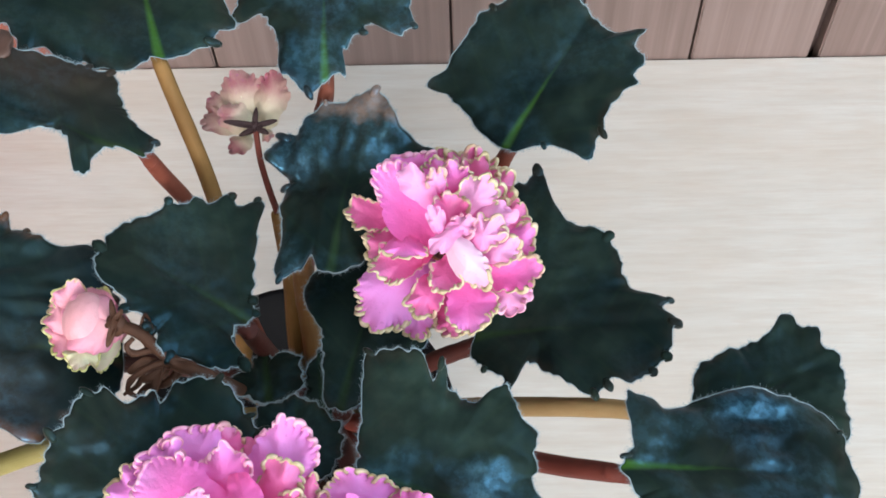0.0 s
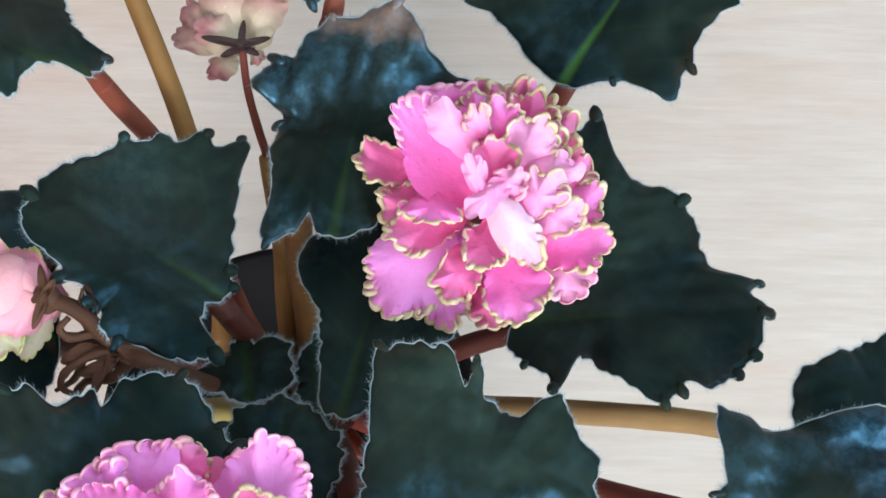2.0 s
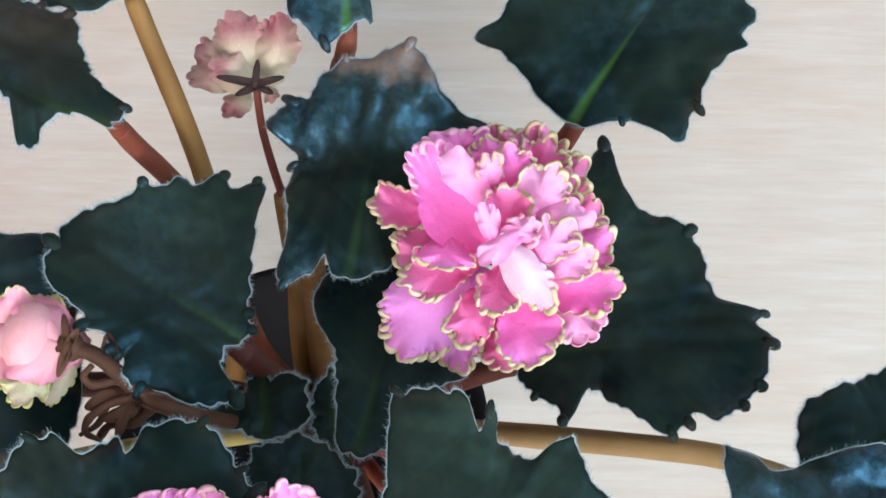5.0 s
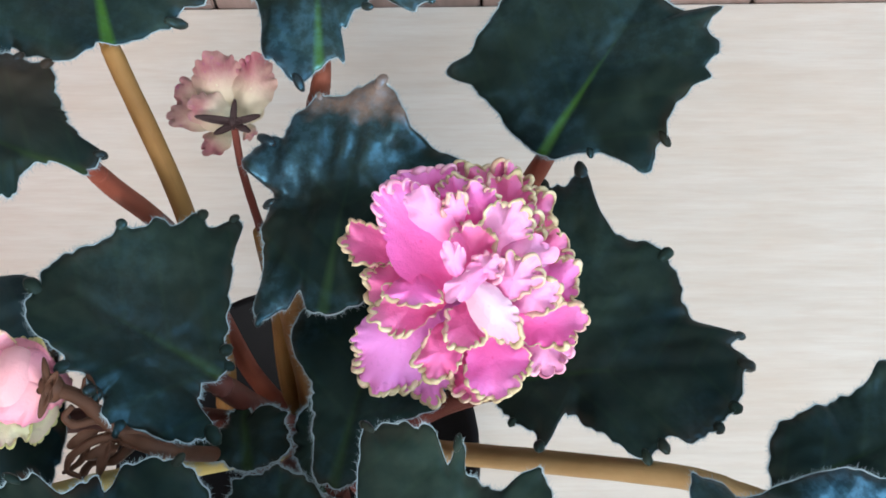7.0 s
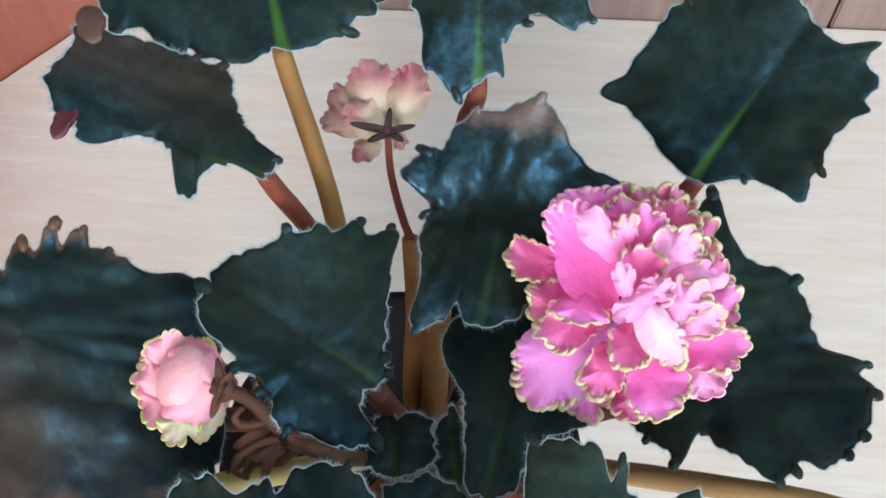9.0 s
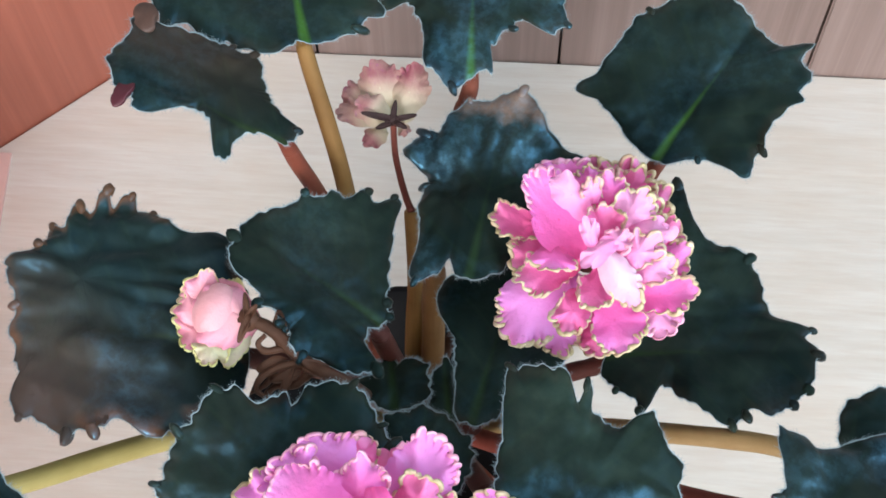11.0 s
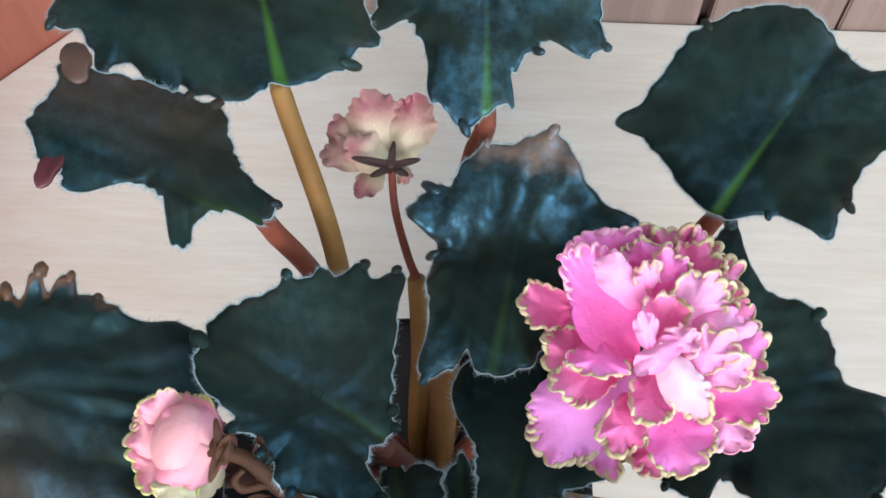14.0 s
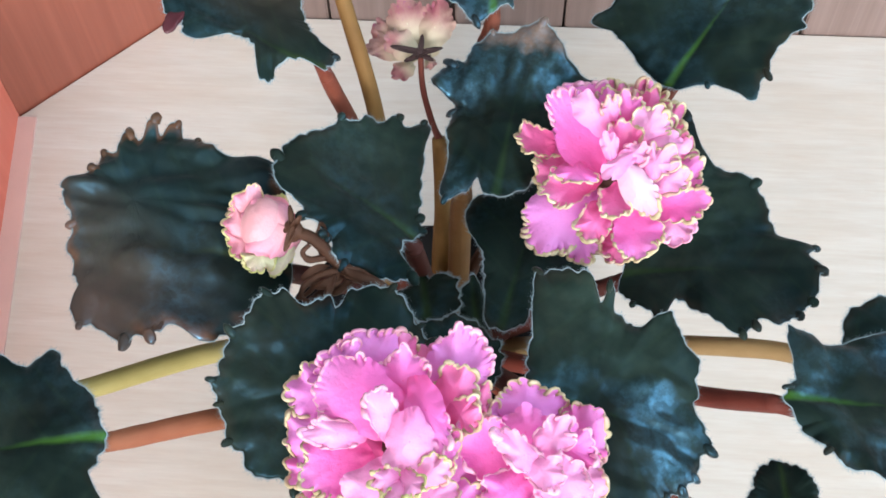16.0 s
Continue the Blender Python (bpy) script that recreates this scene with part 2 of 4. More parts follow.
WHITE_PETAL = petal_material("white_blush_petal", (0.74, 0.40, 0.58), (0.76, 0.54, 0.67), (0.78, 0.40, 0.62))
PALE = petal_material("pale_pink_petal", (0.88, 0.22, 0.54), (0.88, 0.38, 0.68), (0.88, 0.42, 0.72))
BUD_PETAL = petal_material("cream_bud_petal", (0.66, 0.62, 0.44), (0.62, 0.46, 0.35), (0.34, 0.035, 0.10), 0.42, 3.0)
BUD_BLUSH = petal_material("blush_bud_petal", (0.80, 0.38, 0.42), (0.84, 0.36, 0.45), (0.82, 0.24, 0.40))
BUD_GREEN = petal_material("green_cream_petal", (0.62, 0.60, 0.40), (0.60, 0.58, 0.36), (0.70, 0.52, 0.44))
FRILL = frill_material("yellow_green_frill", (0.44, 0.35, 0.17), (0.76, 0.65, 0.45))
FRILL_GREEN = frill_material("green_cream_frill", (0.44, 0.45, 0.13), (0.66, 0.60, 0.32))
FRILL_PINK = frill_material("rosy_frill", (0.82, 0.32, 0.54), (0.88, 0.52, 0.64))


# ---- mesh tools ----
def part(name, bm, material, parent=None, label="", smooth=True):
    me = bpy.data.meshes.new(name)
    bmesh.ops.recalc_face_normals(bm, faces=bm.faces)
    bm.to_mesh(me)
    bm.free()
    me.materials.append(material)
    if smooth:
        me.polygons.foreach_set("use_smooth", [True] * len(me.polygons))
    ob = new(name, me)
    ob.parent = parent
    return tagged(ob, label) if label else ob


def box_bm(lo, hi, bevel=0.0, bm=None):
    bm = bm or bmesh.new()
    made = bmesh.ops.create_cube(bm, size=1)["verts"]
    for v in made:
        v.co = Vector([lo[i] + (v.co[i] + 0.5) * (hi[i] - lo[i]) for i in range(3)])
    if bevel:
        bmesh.ops.bevel(bm, geom=[e for e in bm.edges if e.verts[0] in made], offset=bevel, segments=2, affect="EDGES")
    return bm


def grid_faces(bm, rows, closed=False, uvs=None):
    """Quads between rows of vertices."""
    layer = bm.loops.layers.uv.verify() if uvs else None
    for i in range(len(rows) - 1):
        n = len(rows[i])
        for j in range(n if closed else n - 1):
            k = (j + 1) % n
            f = bm.faces.new((rows[i][j], rows[i][k], rows[i + 1][k], rows[i + 1][j]))
            if uvs:
                for loop, (a, b) in zip(f.loops, ((i, j), (i, j + 1), (i + 1, j + 1), (i + 1, j))):
                    loop[layer].uv = uvs(a, b)


def smooth_path(points, per=8):
    """A Catmull-Rom curve through the points."""
    p = [Vector(q) for q in points]
    p = [2 * p[0] - p[1], *p, 2 * p[-1] - p[-2]]
    out = []
    for i in range(1, len(p) - 2):
        for k in range(per):
            f = k / per
            out.append(0.5 * (2 * p[i] + (p[i + 1] - p[i - 1]) * f + (2 * p[i - 1] - 5 * p[i] + 4 * p[i + 1] - p[i + 2]) * f * f
                              + (3 * p[i] - p[i - 1] - 3 * p[i + 1] + p[i + 2]) * f ** 3))
    return out + [p[-2]]


def tube_bm(points, radius, end_radius=None, sides=10, per=8, wobble=0.06, bm=None, seed=0):
    bm = bm or bmesh.new()
    path = smooth_path(points, per)
    end_radius = radius if end_radius is None else end_radius
    rows, side = [], Vector((0.31, 0.52, 0.79))
    for i, c in enumerate(path):
        d = (path[min(i + 1, len(path) - 1)] - path[max(i - 1, 0)]).normalized()
        side = (side - d * side.dot(d)).normalized()
        up = d.cross(side)
        f = i / (len(path) - 1)
        r = (radius + (end_radius - radius) * f) * (1 + wobble * noise.noise(Vector((i * 0.35, seed, 0))))
        rows.append([bm.verts.new(c + r * (math.cos(a) * side + math.sin(a) * up)) for a in [2 * math.pi * k / sides for k in range(sides)]])
    grid_faces(bm, rows, True, lambda a, b: (a / len(path), b / sides))
    bm.faces.new(rows[0])
    bm.faces.new(rows[-1])
    return bm


# ---- the setting: table in a panelled corner ----
BACK, LEFT, CUT = 0.383, -0.267, 0.066
FLOOR, CEIL = -0.75, 1.75
END_X = LEFT + 0.11 * (BACK - CUT + 0.32)  # the side panel runs slightly askew to the table


def structure(name, bm, material, label, category):
    return tagged(part(name, bm, material, None, label, False), category=category, kind="structure")


def prism(bm, corners, z0, z1):
    low, top = [bm.verts.new((x, y, z0)) for x, y in corners], [bm.verts.new((x, y, z1)) for x, y in corners]
    bm.faces.new(low[::-1])
    bm.faces.new(top)
    for i in range(len(corners)):
        k = (i + 1) % len(corners)
        bm.faces.new((low[i], low[k], top[k], top[i]))
    return bm


top = prism(bmesh.new(), [(END_X, -0.32), (0.85, -0.32), (0.85, BACK), (LEFT + CUT, BACK), (LEFT, BACK - CUT)], -0.028, 0.0)
bmesh.ops.bevel(top, geom=[e for e in top.edges if abs(e.verts[0].co.z) < 1e-6 and abs(e.verts[1].co.z) < 1e-6], offset=0.0012, segments=2, affect="EDGES")
table = tagged(part("table", top, TABLE_WOOD, None, "pale ash laminate tabletop with fine straight grain", False), category="table", kind="thing")
for lx in (LEFT + 0.09, 0.79):
    part("side_panel", box_bm((lx, -0.28, FLOOR), (lx + 0.02, 0.28, -0.028), 0.001), TABLE_WOOD, table, "", False)

SIDE_TOP = 0.2
wall = structure("panelling_back", box_bm((LEFT - 0.02, BACK + 0.008, FLOOR), (0.9, BACK + 0.03, SIDE_TOP)), GROOVE, "grey-brown wood panelling of upright boards behind the table", "panelling")
STEP = 0.058
for i in range(-7, 13):
    x0 = 0.165 + i * STEP
    gap = 0.0045 if i % 2 == 0 else 0.0007
    part("board", box_bm((x0 + gap, BACK, FLOOR), (x0 + STEP - 0.0005, BACK + 0.012, SIDE_TOP), 0.0008), BACK_WOOD, wall, "", False)
corner = prism(bmesh.new(), [(LEFT, BACK - CUT), (LEFT + CUT, BACK), (LEFT + CUT - 0.02, BACK + 0.007), (LEFT - 0.02, BACK + 0.007), (LEFT - 0.02, BACK - CUT)], FLOOR, 0.08)
structure("panel_corner", corner, RED_WOOD, "dark mahogany veneer panel set slantwise across the corner", "panel")
side = prism(bmesh.new(), [(LEFT - 0.02, -0.32), (END_X, -0.32), (LEFT, BACK - CUT - 0.0005), (LEFT - 0.02, BACK - CUT - 0.0005)], FLOOR, 0.08)
structure("panel_left", side, LIT_RED_WOOD, "mahogany side panel beside the table, coloured brighter as lit from the window", "panel")
# a thin pale pink strip laid on the table beside the left panel
pink_strip = prism(bmesh.new(), [(END_X, -0.32), (END_X + 0.009, -0.32), (LEFT + 0.009, BACK - CUT - 0.002), (LEFT, BACK - CUT - 0.002)], 0.0, 0.0015)
structure("trim", pink_strip, STRIP, "narrow pale pink strip along the table end", "trim")
# the added, unseen room: dark walls hold back fill, the white ceiling bounces it
WEST, NORTH = -1.4, BACK + 0.03


def wall_with_opening(name, flat, along0, along1, lo, hi, axis, depth):
    """Four blocks round an opening from lo to hi (along the wall, height)."""
    bm = bmesh.new()
    for a0, a1, z0, z1 in ((along0, lo[0], FLOOR, CEIL), (hi[0], along1, FLOOR, CEIL), (lo[0], hi[0], FLOOR, lo[1]), (lo[0], hi[0], hi[1], CEIL)):
        p, q = ((flat, a0, z0), (flat + depth, a1, z1)) if axis == "x" else ((a0, flat, z0), (a1, flat + depth, z1))
        box_bm([min(s, t) for s, t in zip(p, q)], [max(s, t) for s, t in zip(p, q)], 0, bm)
    return structure(name, bm, WALL_GREY, "unseen plain grey wall with an opening for a lamp", "wall")


wall_with_opening("wall_right", WIN_X, FRONT_Y, NORTH, (-1.25, 0.25), (0.35, 1.65), "x", 0.1)
# unseen wall, opened only to let the added front fill in
wall_with_opening("wall_front", FRONT_Y, WEST, WIN_X + 0.1, (-0.9, 0.3), (0.5, 1.6), "y", -0.1)
structure("wall_back", box_bm((WEST - 0.1, NORTH, FLOOR), (WIN_X + 0.1, NORTH + 0.1, CEIL)), WALL_GREY, "unseen plain grey wall behind the panelling, added to close the room", "wall")
structure("wall_left", box_bm((WEST - 0.1, FRONT_Y - 0.1, FLOOR), (WEST, NORTH, CEIL)), WALL_GREY, "unseen plain grey side wall, added to close the room", "wall")
structure("ceiling", box_bm((WEST - 0.1, FRONT_Y - 0.1, CEIL), (WIN_X + 0.1, NORTH + 0.1, CEIL + 0.05)), CEILING_BOUNCE, "unseen white ceiling added to bounce light down", "ceiling")
structure("floor", box_bm((WEST - 0.1, FRONT_Y - 0.1, FLOOR - 0.05), (WIN_X + 0.1, NORTH + 0.1, FLOOR)), FLOOR_WOOD, "brown wooden floor", "floor")

# ---- the pot ----
POT, POT_R, POT_H = Vector((-0.058, 0.155, 0.0)), 0.052, 0.098
pot = tagged(new("plant_pot"), "small round black plastic plant pot on the table", "pot")
pot.location = POT


def lathe(profile, sides=48):
    bm = bmesh.new()
    rows = [[bm.verts.new((r * math.cos(2 * math.pi * k / sides), r * math.sin(2 * math.pi * k / sides), z)) for k in range(sides)] for r, z in profile]
    grid_faces(bm, rows, True)
    bm.faces.new(rows[0])
    bm.faces.new(rows[-1])
    return bm


part("body", lathe([(0.036, 0.0), (0.038, 0.002), (POT_R - 0.003, POT_H - 0.012), (POT_R - 0.005, POT_H - 0.012), (0.036, 0.004)]), BLACK_PLASTIC, pot)
part("rim", lathe([(POT_R - 0.003, POT_H - 0.013), (POT_R, POT_H - 0.012), (POT_R, POT_H - 0.001), (POT_R - 0.001, POT_H), (POT_R - 0.003, POT_H), (POT_R - 0.0045, POT_H - 0.011)]), BLACK_PLASTIC, pot)
soil_bm = bmesh.new()
rows = []
for i in range(12):
    r = 0.001 + (POT_R - 0.005) * i / 11
    rows.append([soil_bm.verts.new((r * math.cos(a), r * math.sin(a), POT_H - 0.016 + 0.003 * noise.noise(Vector((r * math.cos(a), r * math.sin(a), 3)) * 140)))
                 for a in [2 * math.pi * k / 40 for k in range(40)]])
grid_faces(soil_bm, rows, True)
part("soil", soil_bm, SOIL, pot, "dark peaty potting soil")

# ---- the violet ----
CROWN = Vector((-0.050, 0.158, 0.098))
plant = tagged(new("african_violet"), "African violet with ruffled pink flowers and dark scalloped leaves", "plant")
plant.location = (0, 0, 0)

# each leaf: the stalk's end, bearing of the midrib, slope of the blade, its middle (mm along, across),
# twelve reaches from the middle (mm), and lobes or notches (bearing, mm, breadth in degrees)
LEAVES = {
    "l1": dict(at=(-0.081, 0.205, 0.230), bearing=106, slope=(-0.15, 0.1), middle=(29, 21),
    girth=(8, 9, 9, 15, 22, 23, 28, 37, 46, 41, 21, 11),
    teeth=((26, -0.5, 11), (56, 0.5, 11), (84, -0.6, 11), (115, 1.3, 8), (133, -2.3, 6), (150, 2.6, 4), (163, -2.1, 6), (175, 1.2, 4), (185, -1.8, 2), (200, 1.4, 6), (212, -1.4, 2), (230, 1.4, 2), (240, 3.2, 3), (251, -2.4, 4), (263, 1.3, 6), (276, -1.1, 6), (294, 1.1, 8))),
    "l2": dict(at=(-0.080, 0.173, 0.227), bearing=166, slope=(-0.45, 0.1), middle=(22, -7),
    girth=(25, 24, 13, 9, 17, 16, 20, 11, 14, 13, 14, 21),
    teeth=((23, -0.7, 4), (34, -2.3, 4), (48, 2.5, 6), (50, 0.5, 3), (65, -1.7, 11), (103, -1.1, 6), (112, 0.8, 2), (115, 2.4, 6), (124, 0.8, 2), (127, -0.6, 3), (138, -2.9, 11), (154, -1.1, 4), (161, 1.7, 2), (167, 3.0, 11), (172, -0.7, 4), (178, 0.9, 2), (181, -1.3, 2), (188, -3.8, 8), (199, -1.0, 3), (214, 1.3, 8), (235, -0.6, 6), (250, 0.9, 6), (324, -1.6, 11), (337, 1.1, 2), (341, 2.7, 6), (358, -1.0, 6))),
    "l3": dict(at=(-0.040, 0.209, 0.210), bearing=92, slope=(0, 0.3), middle=(33, 3),
    girth=(12, 11, 13, 17, 23, 20, 36, 22, 32, 24, 17, 13),
    teeth=((34, 0.5, 11), (96, 0.7, 6), (119, 1.4, 2), (124, 2.9, 4), (130, -1.2, 2), (134, -2.6, 6), (154, 0.7, 4), (162, 3.4, 4), (168, 0.8, 2), (185, -2.5, 6), (196, 3.2, 2), (199, -1.6, 2), (223, -2.8, 4), (226, -1.1, 2), (229, 1.5, 2), (234, -0.7, 2), (234, 2.0, 6), (248, -2.1, 6), (272, 0.8, 8), (320, 0.5, 15))),
    "l4": dict(at=(0.009, 0.193, 0.201), bearing=54, slope=(0.25, 0.35), middle=(24, 3),
    girth=(21, 24, 24, 23, 28, 25, 25, 22, 28, 22, 28, 23),
    teeth=((11, 0.7, 11), (31, -0.4, 4), (49, -0.9, 15), (83, 0.8, 11), (109, -2.1, 11), (128, 0.6, 2), (128, 3.9, 6), (132, -0.6, 2), (148, -0.5, 6), (167, -0.9, 15), (198, 1.1, 8), (223, -1.5, 8), (238, 1.7, 4), (248, -1.7, 3), (278, 0.5, 15), (288, 0.8, 2), (295, -2.1, 4), (311, -0.9, 4), (317, 0.5, 2), (322, 1.2, 2), (322, 4.1, 4), (324, -0.6, 2), (338, -1.7, 15))),
    "l5": dict(at=(-0.037, 0.156, 0.201), bearing=81, slope=(0, 0.2), middle=(24, 5),
    girth=(26, 18, 19, 13, 12, 22, 26, 24, 19, 27, 29, 26),
    teeth=((1, -1.8, 6), (22, 1.7, 11), (41, -0.7, 3), (46, -1.1, 11), (49, 0.5, 4), (70, -0.8, 2), (74, 3.4, 6), (90, -1.7, 6), (118, 1.3, 11), (137, 0.5, 4), (144, -2.9, 11), (148, -0.5, 4), (162, 4.7, 6), (169, 0.8, 2), (178, -0.6, 2), (179, -4.7, 4), (181, 0.6, 2), (187, -1.0, 4), (205, 0.7, 11), (242, 0.7, 8), (268, -0.6, 11), (283, 0.6, 3), (292, 3.0, 6), (313, -2.6, 11), (332, 0.8, 3), (341, 2.9, 8))),
    "l6": dict(at=(-0.034, 0.123, 0.190), bearing=78, slope=(0, 0), middle=(18, 0),
    girth=(27, 24, 20, 9, 10, 13, 21, 13, 9, 16, 20, 25),
    teeth=((42, 1.0, 11), (74, -0.9, 11), (97, 0.8, 11), (131, -0.7, 15), (164, 0.7, 3), (181, -1.4, 8), (200, 1.7, 4), (218, -0.6, 8), (241, 1.0, 8), (260, -0.5, 6), (275, 0.6, 6), (348, 0.8, 11))),
    "l7": dict(at=(-0.056, 0.141, 0.201), bearing=156, slope=(-0.5, -0.02), middle=(17, 5),
    girth=(25, 16, 11, 14, 15, 21, 14, 18, 21, 36, 28, 26),
    teeth=((14, 0.9, 8), (31, -0.7, 4), (42, 1.4, 4), (64, 1.0, 8), (82, -1.7, 4), (100, 1.2, 11), (140, -0.9, 11), (156, 0.9, 3), (162, 3.0, 4), (170, -1.1, 4), (200, 1.7, 8), (218, -0.6, 6), (238, 0.5, 6), (254, -1.2, 6), (264, 3.4, 3), (272, -2.3, 3), (284, -2.7, 4), (293, 1.1, 2), (298, -0.6, 4), (306, 1.5, 3), (319, -0.8, 8), (337, 0.7, 6), (354, -1.0, 8))),
    "l8": dict(at=(-0.094, 0.133, 0.200), bearing=175, slope=(-0.08, 0.05), middle=(39, -11),
    girth=(19, 17, 22, 37, 41, 51, 41, 35, 24, 23, 17, 15),
    teeth=((17, -0.8, 15), (37, -0.8, 4), (49, 1.4, 6), (72, -2.3, 4), (80, 2.4, 6), (91, -1.0, 3), (120, -2.4, 4), (127, 1.8, 5), (163, -0.5, 8), (190, 0.6, 8), (204, 2.3, 6), (222, -3.0, 8), (233, -0.8, 3), (246, 0.5, 8), (257, 1.5, 5), (265, -1.9, 3), (272, 1.5, 4), (279, -1.4, 3), (289, 2.0, 5), (290, -0.8, 15), (301, -0.9, 6), (314, 1.5, 6), (336, -0.9, 6), (352, 1.4, 6))),
    "l9": dict(at=(0.002, 0.154, 0.165), bearing=5, slope=(0, -0.06), middle=(19, 12),
    girth=(28, 27, 25, 38, 23, 17, 17, 25, 30, 27, 37, 40),
    teeth=((8, -2.1, 11), (23, -0.8, 4), (46, 1.5, 11), (72, -3.1, 8), (84, 2.9, 3), (91, -1.6, 2), (100, 2.7, 3), (127, -0.4, 15), (172, 0.9, 11), (202, -1.9, 8), (218, 0.9, 3), (223, 1.5, 11), (227, -1.1, 2), (246, 3.1, 3), (251, -1.8, 2), (256, -4.9, 6), (265, -1.4, 3), (278, -1.8, 2), (278, 0.6, 8), (282, 3.6, 8), (298, -3.2, 3), (314, 1.1, 2), (318, -1.6, 11), (347, -2.3, 2), (348, 4.1, 8), (353, 2.8, 2))),
    "l10": dict(at=(-0.028, 0.099, 0.206), bearing=-11, slope=(-0.2, 0.15), middle=(18, 3),
    girth=(28, 26, 28, 21, 34, 24, 18, 19, 25, 31, 29, 30),
    teeth=((5, -0.5, 2), (12, -2.2, 6), (26, 0.4, 4), (34, -0.6, 2), (37, 0.6, 2), (37, 2.3, 6), (50, -1.1, 4), (64, 0.6, 2), (65, 1.8, 6), (67, -0.6, 2), (74, -2.6, 4), (80, -1.0, 3), (90, 0.8, 6), (97, 4.0, 3), (104, -2.5, 3), (115, -0.7, 2), (118, -1.2, 6), (132, 2.1, 4), (156, -0.8, 11), (226, -0.8, 15), (253, 0.4, 11), (274, -0.6, 6), (299, 0.8, 8), (320, -0.9, 8), (341, 0.7, 6), (355, 2.5, 4))),
    "l11": dict(at=(-0.051, 0.106, 0.201), bearing=-160, slope=(-0.3, 0.4), middle=(26, 1),
    girth=(26, 26, 25, 27, 26, 27, 27, 28, 25, 21, 27, 26),
    teeth=((4, -0.5, 8), (17, 0.6, 3), (26, -1.3, 4), (37, 0.8, 4), (53, -0.8, 6), (73, 1.7, 8), (110, -0.5, 11), (133, 0.6, 4), (167, 0.7, 8), (202, -1.1, 8), (227, 1.8, 11), (251, -3.2, 4), (276, -0.6, 4), (283, 0.9, 2), (287, 1.9, 8), (288, -0.8, 2), (308, -1.2, 8), (346, 1.8, 4))),
    "l12": dict(at=(0.035, 0.103, 0.198), bearing=2, slope=(-0.2, -0.12), middle=(15, -5),
    girth=(46, 46, 29, 22, 23, 15, 14, 11, 12, 13, 18, 31),
    teeth=((11, -1.4, 6), (23, 1.5, 6), (41, -1.4, 8), (60, 1.0, 6), (86, -1.3, 11), (110, 2.7, 11), (113, 1.1, 2), (133, -2.8, 11), (161, 1.6, 11), (186, -0.7, 8), (234, -0.5, 11), (316, -0.8, 6), (346, 1.5, 11))),
    "l13": dict(at=(0.058, 0.125, 0.172), bearing=24, slope=(0, 0), middle=(22, -3),
    girth=(22, 25, 21, 15, 20, 21, 22, 21, 17, 19, 22, 20),
    teeth=((7, 0.7, 4), (19, -2.3, 6), (30, 0.9, 2), (37, -1.0, 2), (49, 3.7, 6), (66, -1.4, 8), (92, 1.1, 11), (115, -0.8, 8), (168, -0.6, 8), (191, 1.7, 6), (214, -1.0, 11), (242, 0.5, 11), (295, 0.6, 3), (337, -0.4, 4), (348, 1.2, 4))),
    "l14": dict(at=(-0.123, 0.078, 0.215), bearing=-171, slope=(0.05, 0), middle=(19, 1),
    girth=(20, 21, 23, 25, 28, 20, 19, 19, 21, 22, 26, 23),
    teeth=((25, 0.7, 8), (66, 0.8, 6), (113, -1.5, 8), (126, 0.6, 3), (138, 2.4, 8), (142, 0.9, 2), (160, -1.2, 11), (233, -1.0, 8), (253, 2.8, 6), (260, 0.5, 6), (272, -1.4, 8), (293, 0.7, 11), (329, 0.7, 6))),
    "l15": dict(at=(0.041, 0.080, 0.170), bearing=95, slope=(0, 0), middle=(7, 0),
    girth=(11, 10, 9, 9, 11, 11, 9, 9, 9, 8, 9, 10),
    teeth=((25, 0.5, 6), (85, 0.4, 15), (115, -0.5, 8), (133, 0.5, 4), (154, -0.7, 11), (184, 0.6, 15), (221, 0.6, 8), (246, -0.5, 11), (277, 0.4, 11), (349, -0.5, 15))),
    "l16": dict(at=(-0.054, 0.128, 0.182), bearing=99, slope=(0, 0), middle=(7, 1),
    girth=(7, 5, 4, 9, 9, 7, 8, 9, 11, 10, 10, 6),
    teeth=((52, 0.6, 15), (98, 1.0, 6), (124, -0.6, 15), (289, 0.6, 4), (319, 0.6, 8))),
    "l17": dict(at=(-0.046, 0.104, 0.188), bearing=89, slope=(0, 0), middle=(10, 0),
    girth=(12, 12, 12, 11, 12, 13, 12, 12, 13, 12, 12, 11),
    teeth=((6, 0.9, 6), (25, -0.6, 6), (42, 1.0, 8), (90, 0.4, 11), (160, -0.7, 11), (222, 0.5, 8), (241, -0.5, 8), (283, 0.4, 15), (308, -0.6, 8), (330, 0.4, 6))),
    "l18": dict(at=(-0.040, 0.126, 0.169), bearing=99, slope=(0, 0.2), middle=(10, -2),
    girth=(9, 9, 7, 7, 7, 9, 11, 9, 4, 3, 3, 2),
    teeth=((8, 1.5, 6), (91, -0.4, 15), (214, 0.7, 4), (230, -0.7, 11), (288, -0.7, 15), (325, 1.1, 11), (350, -1.5, 8))),
}
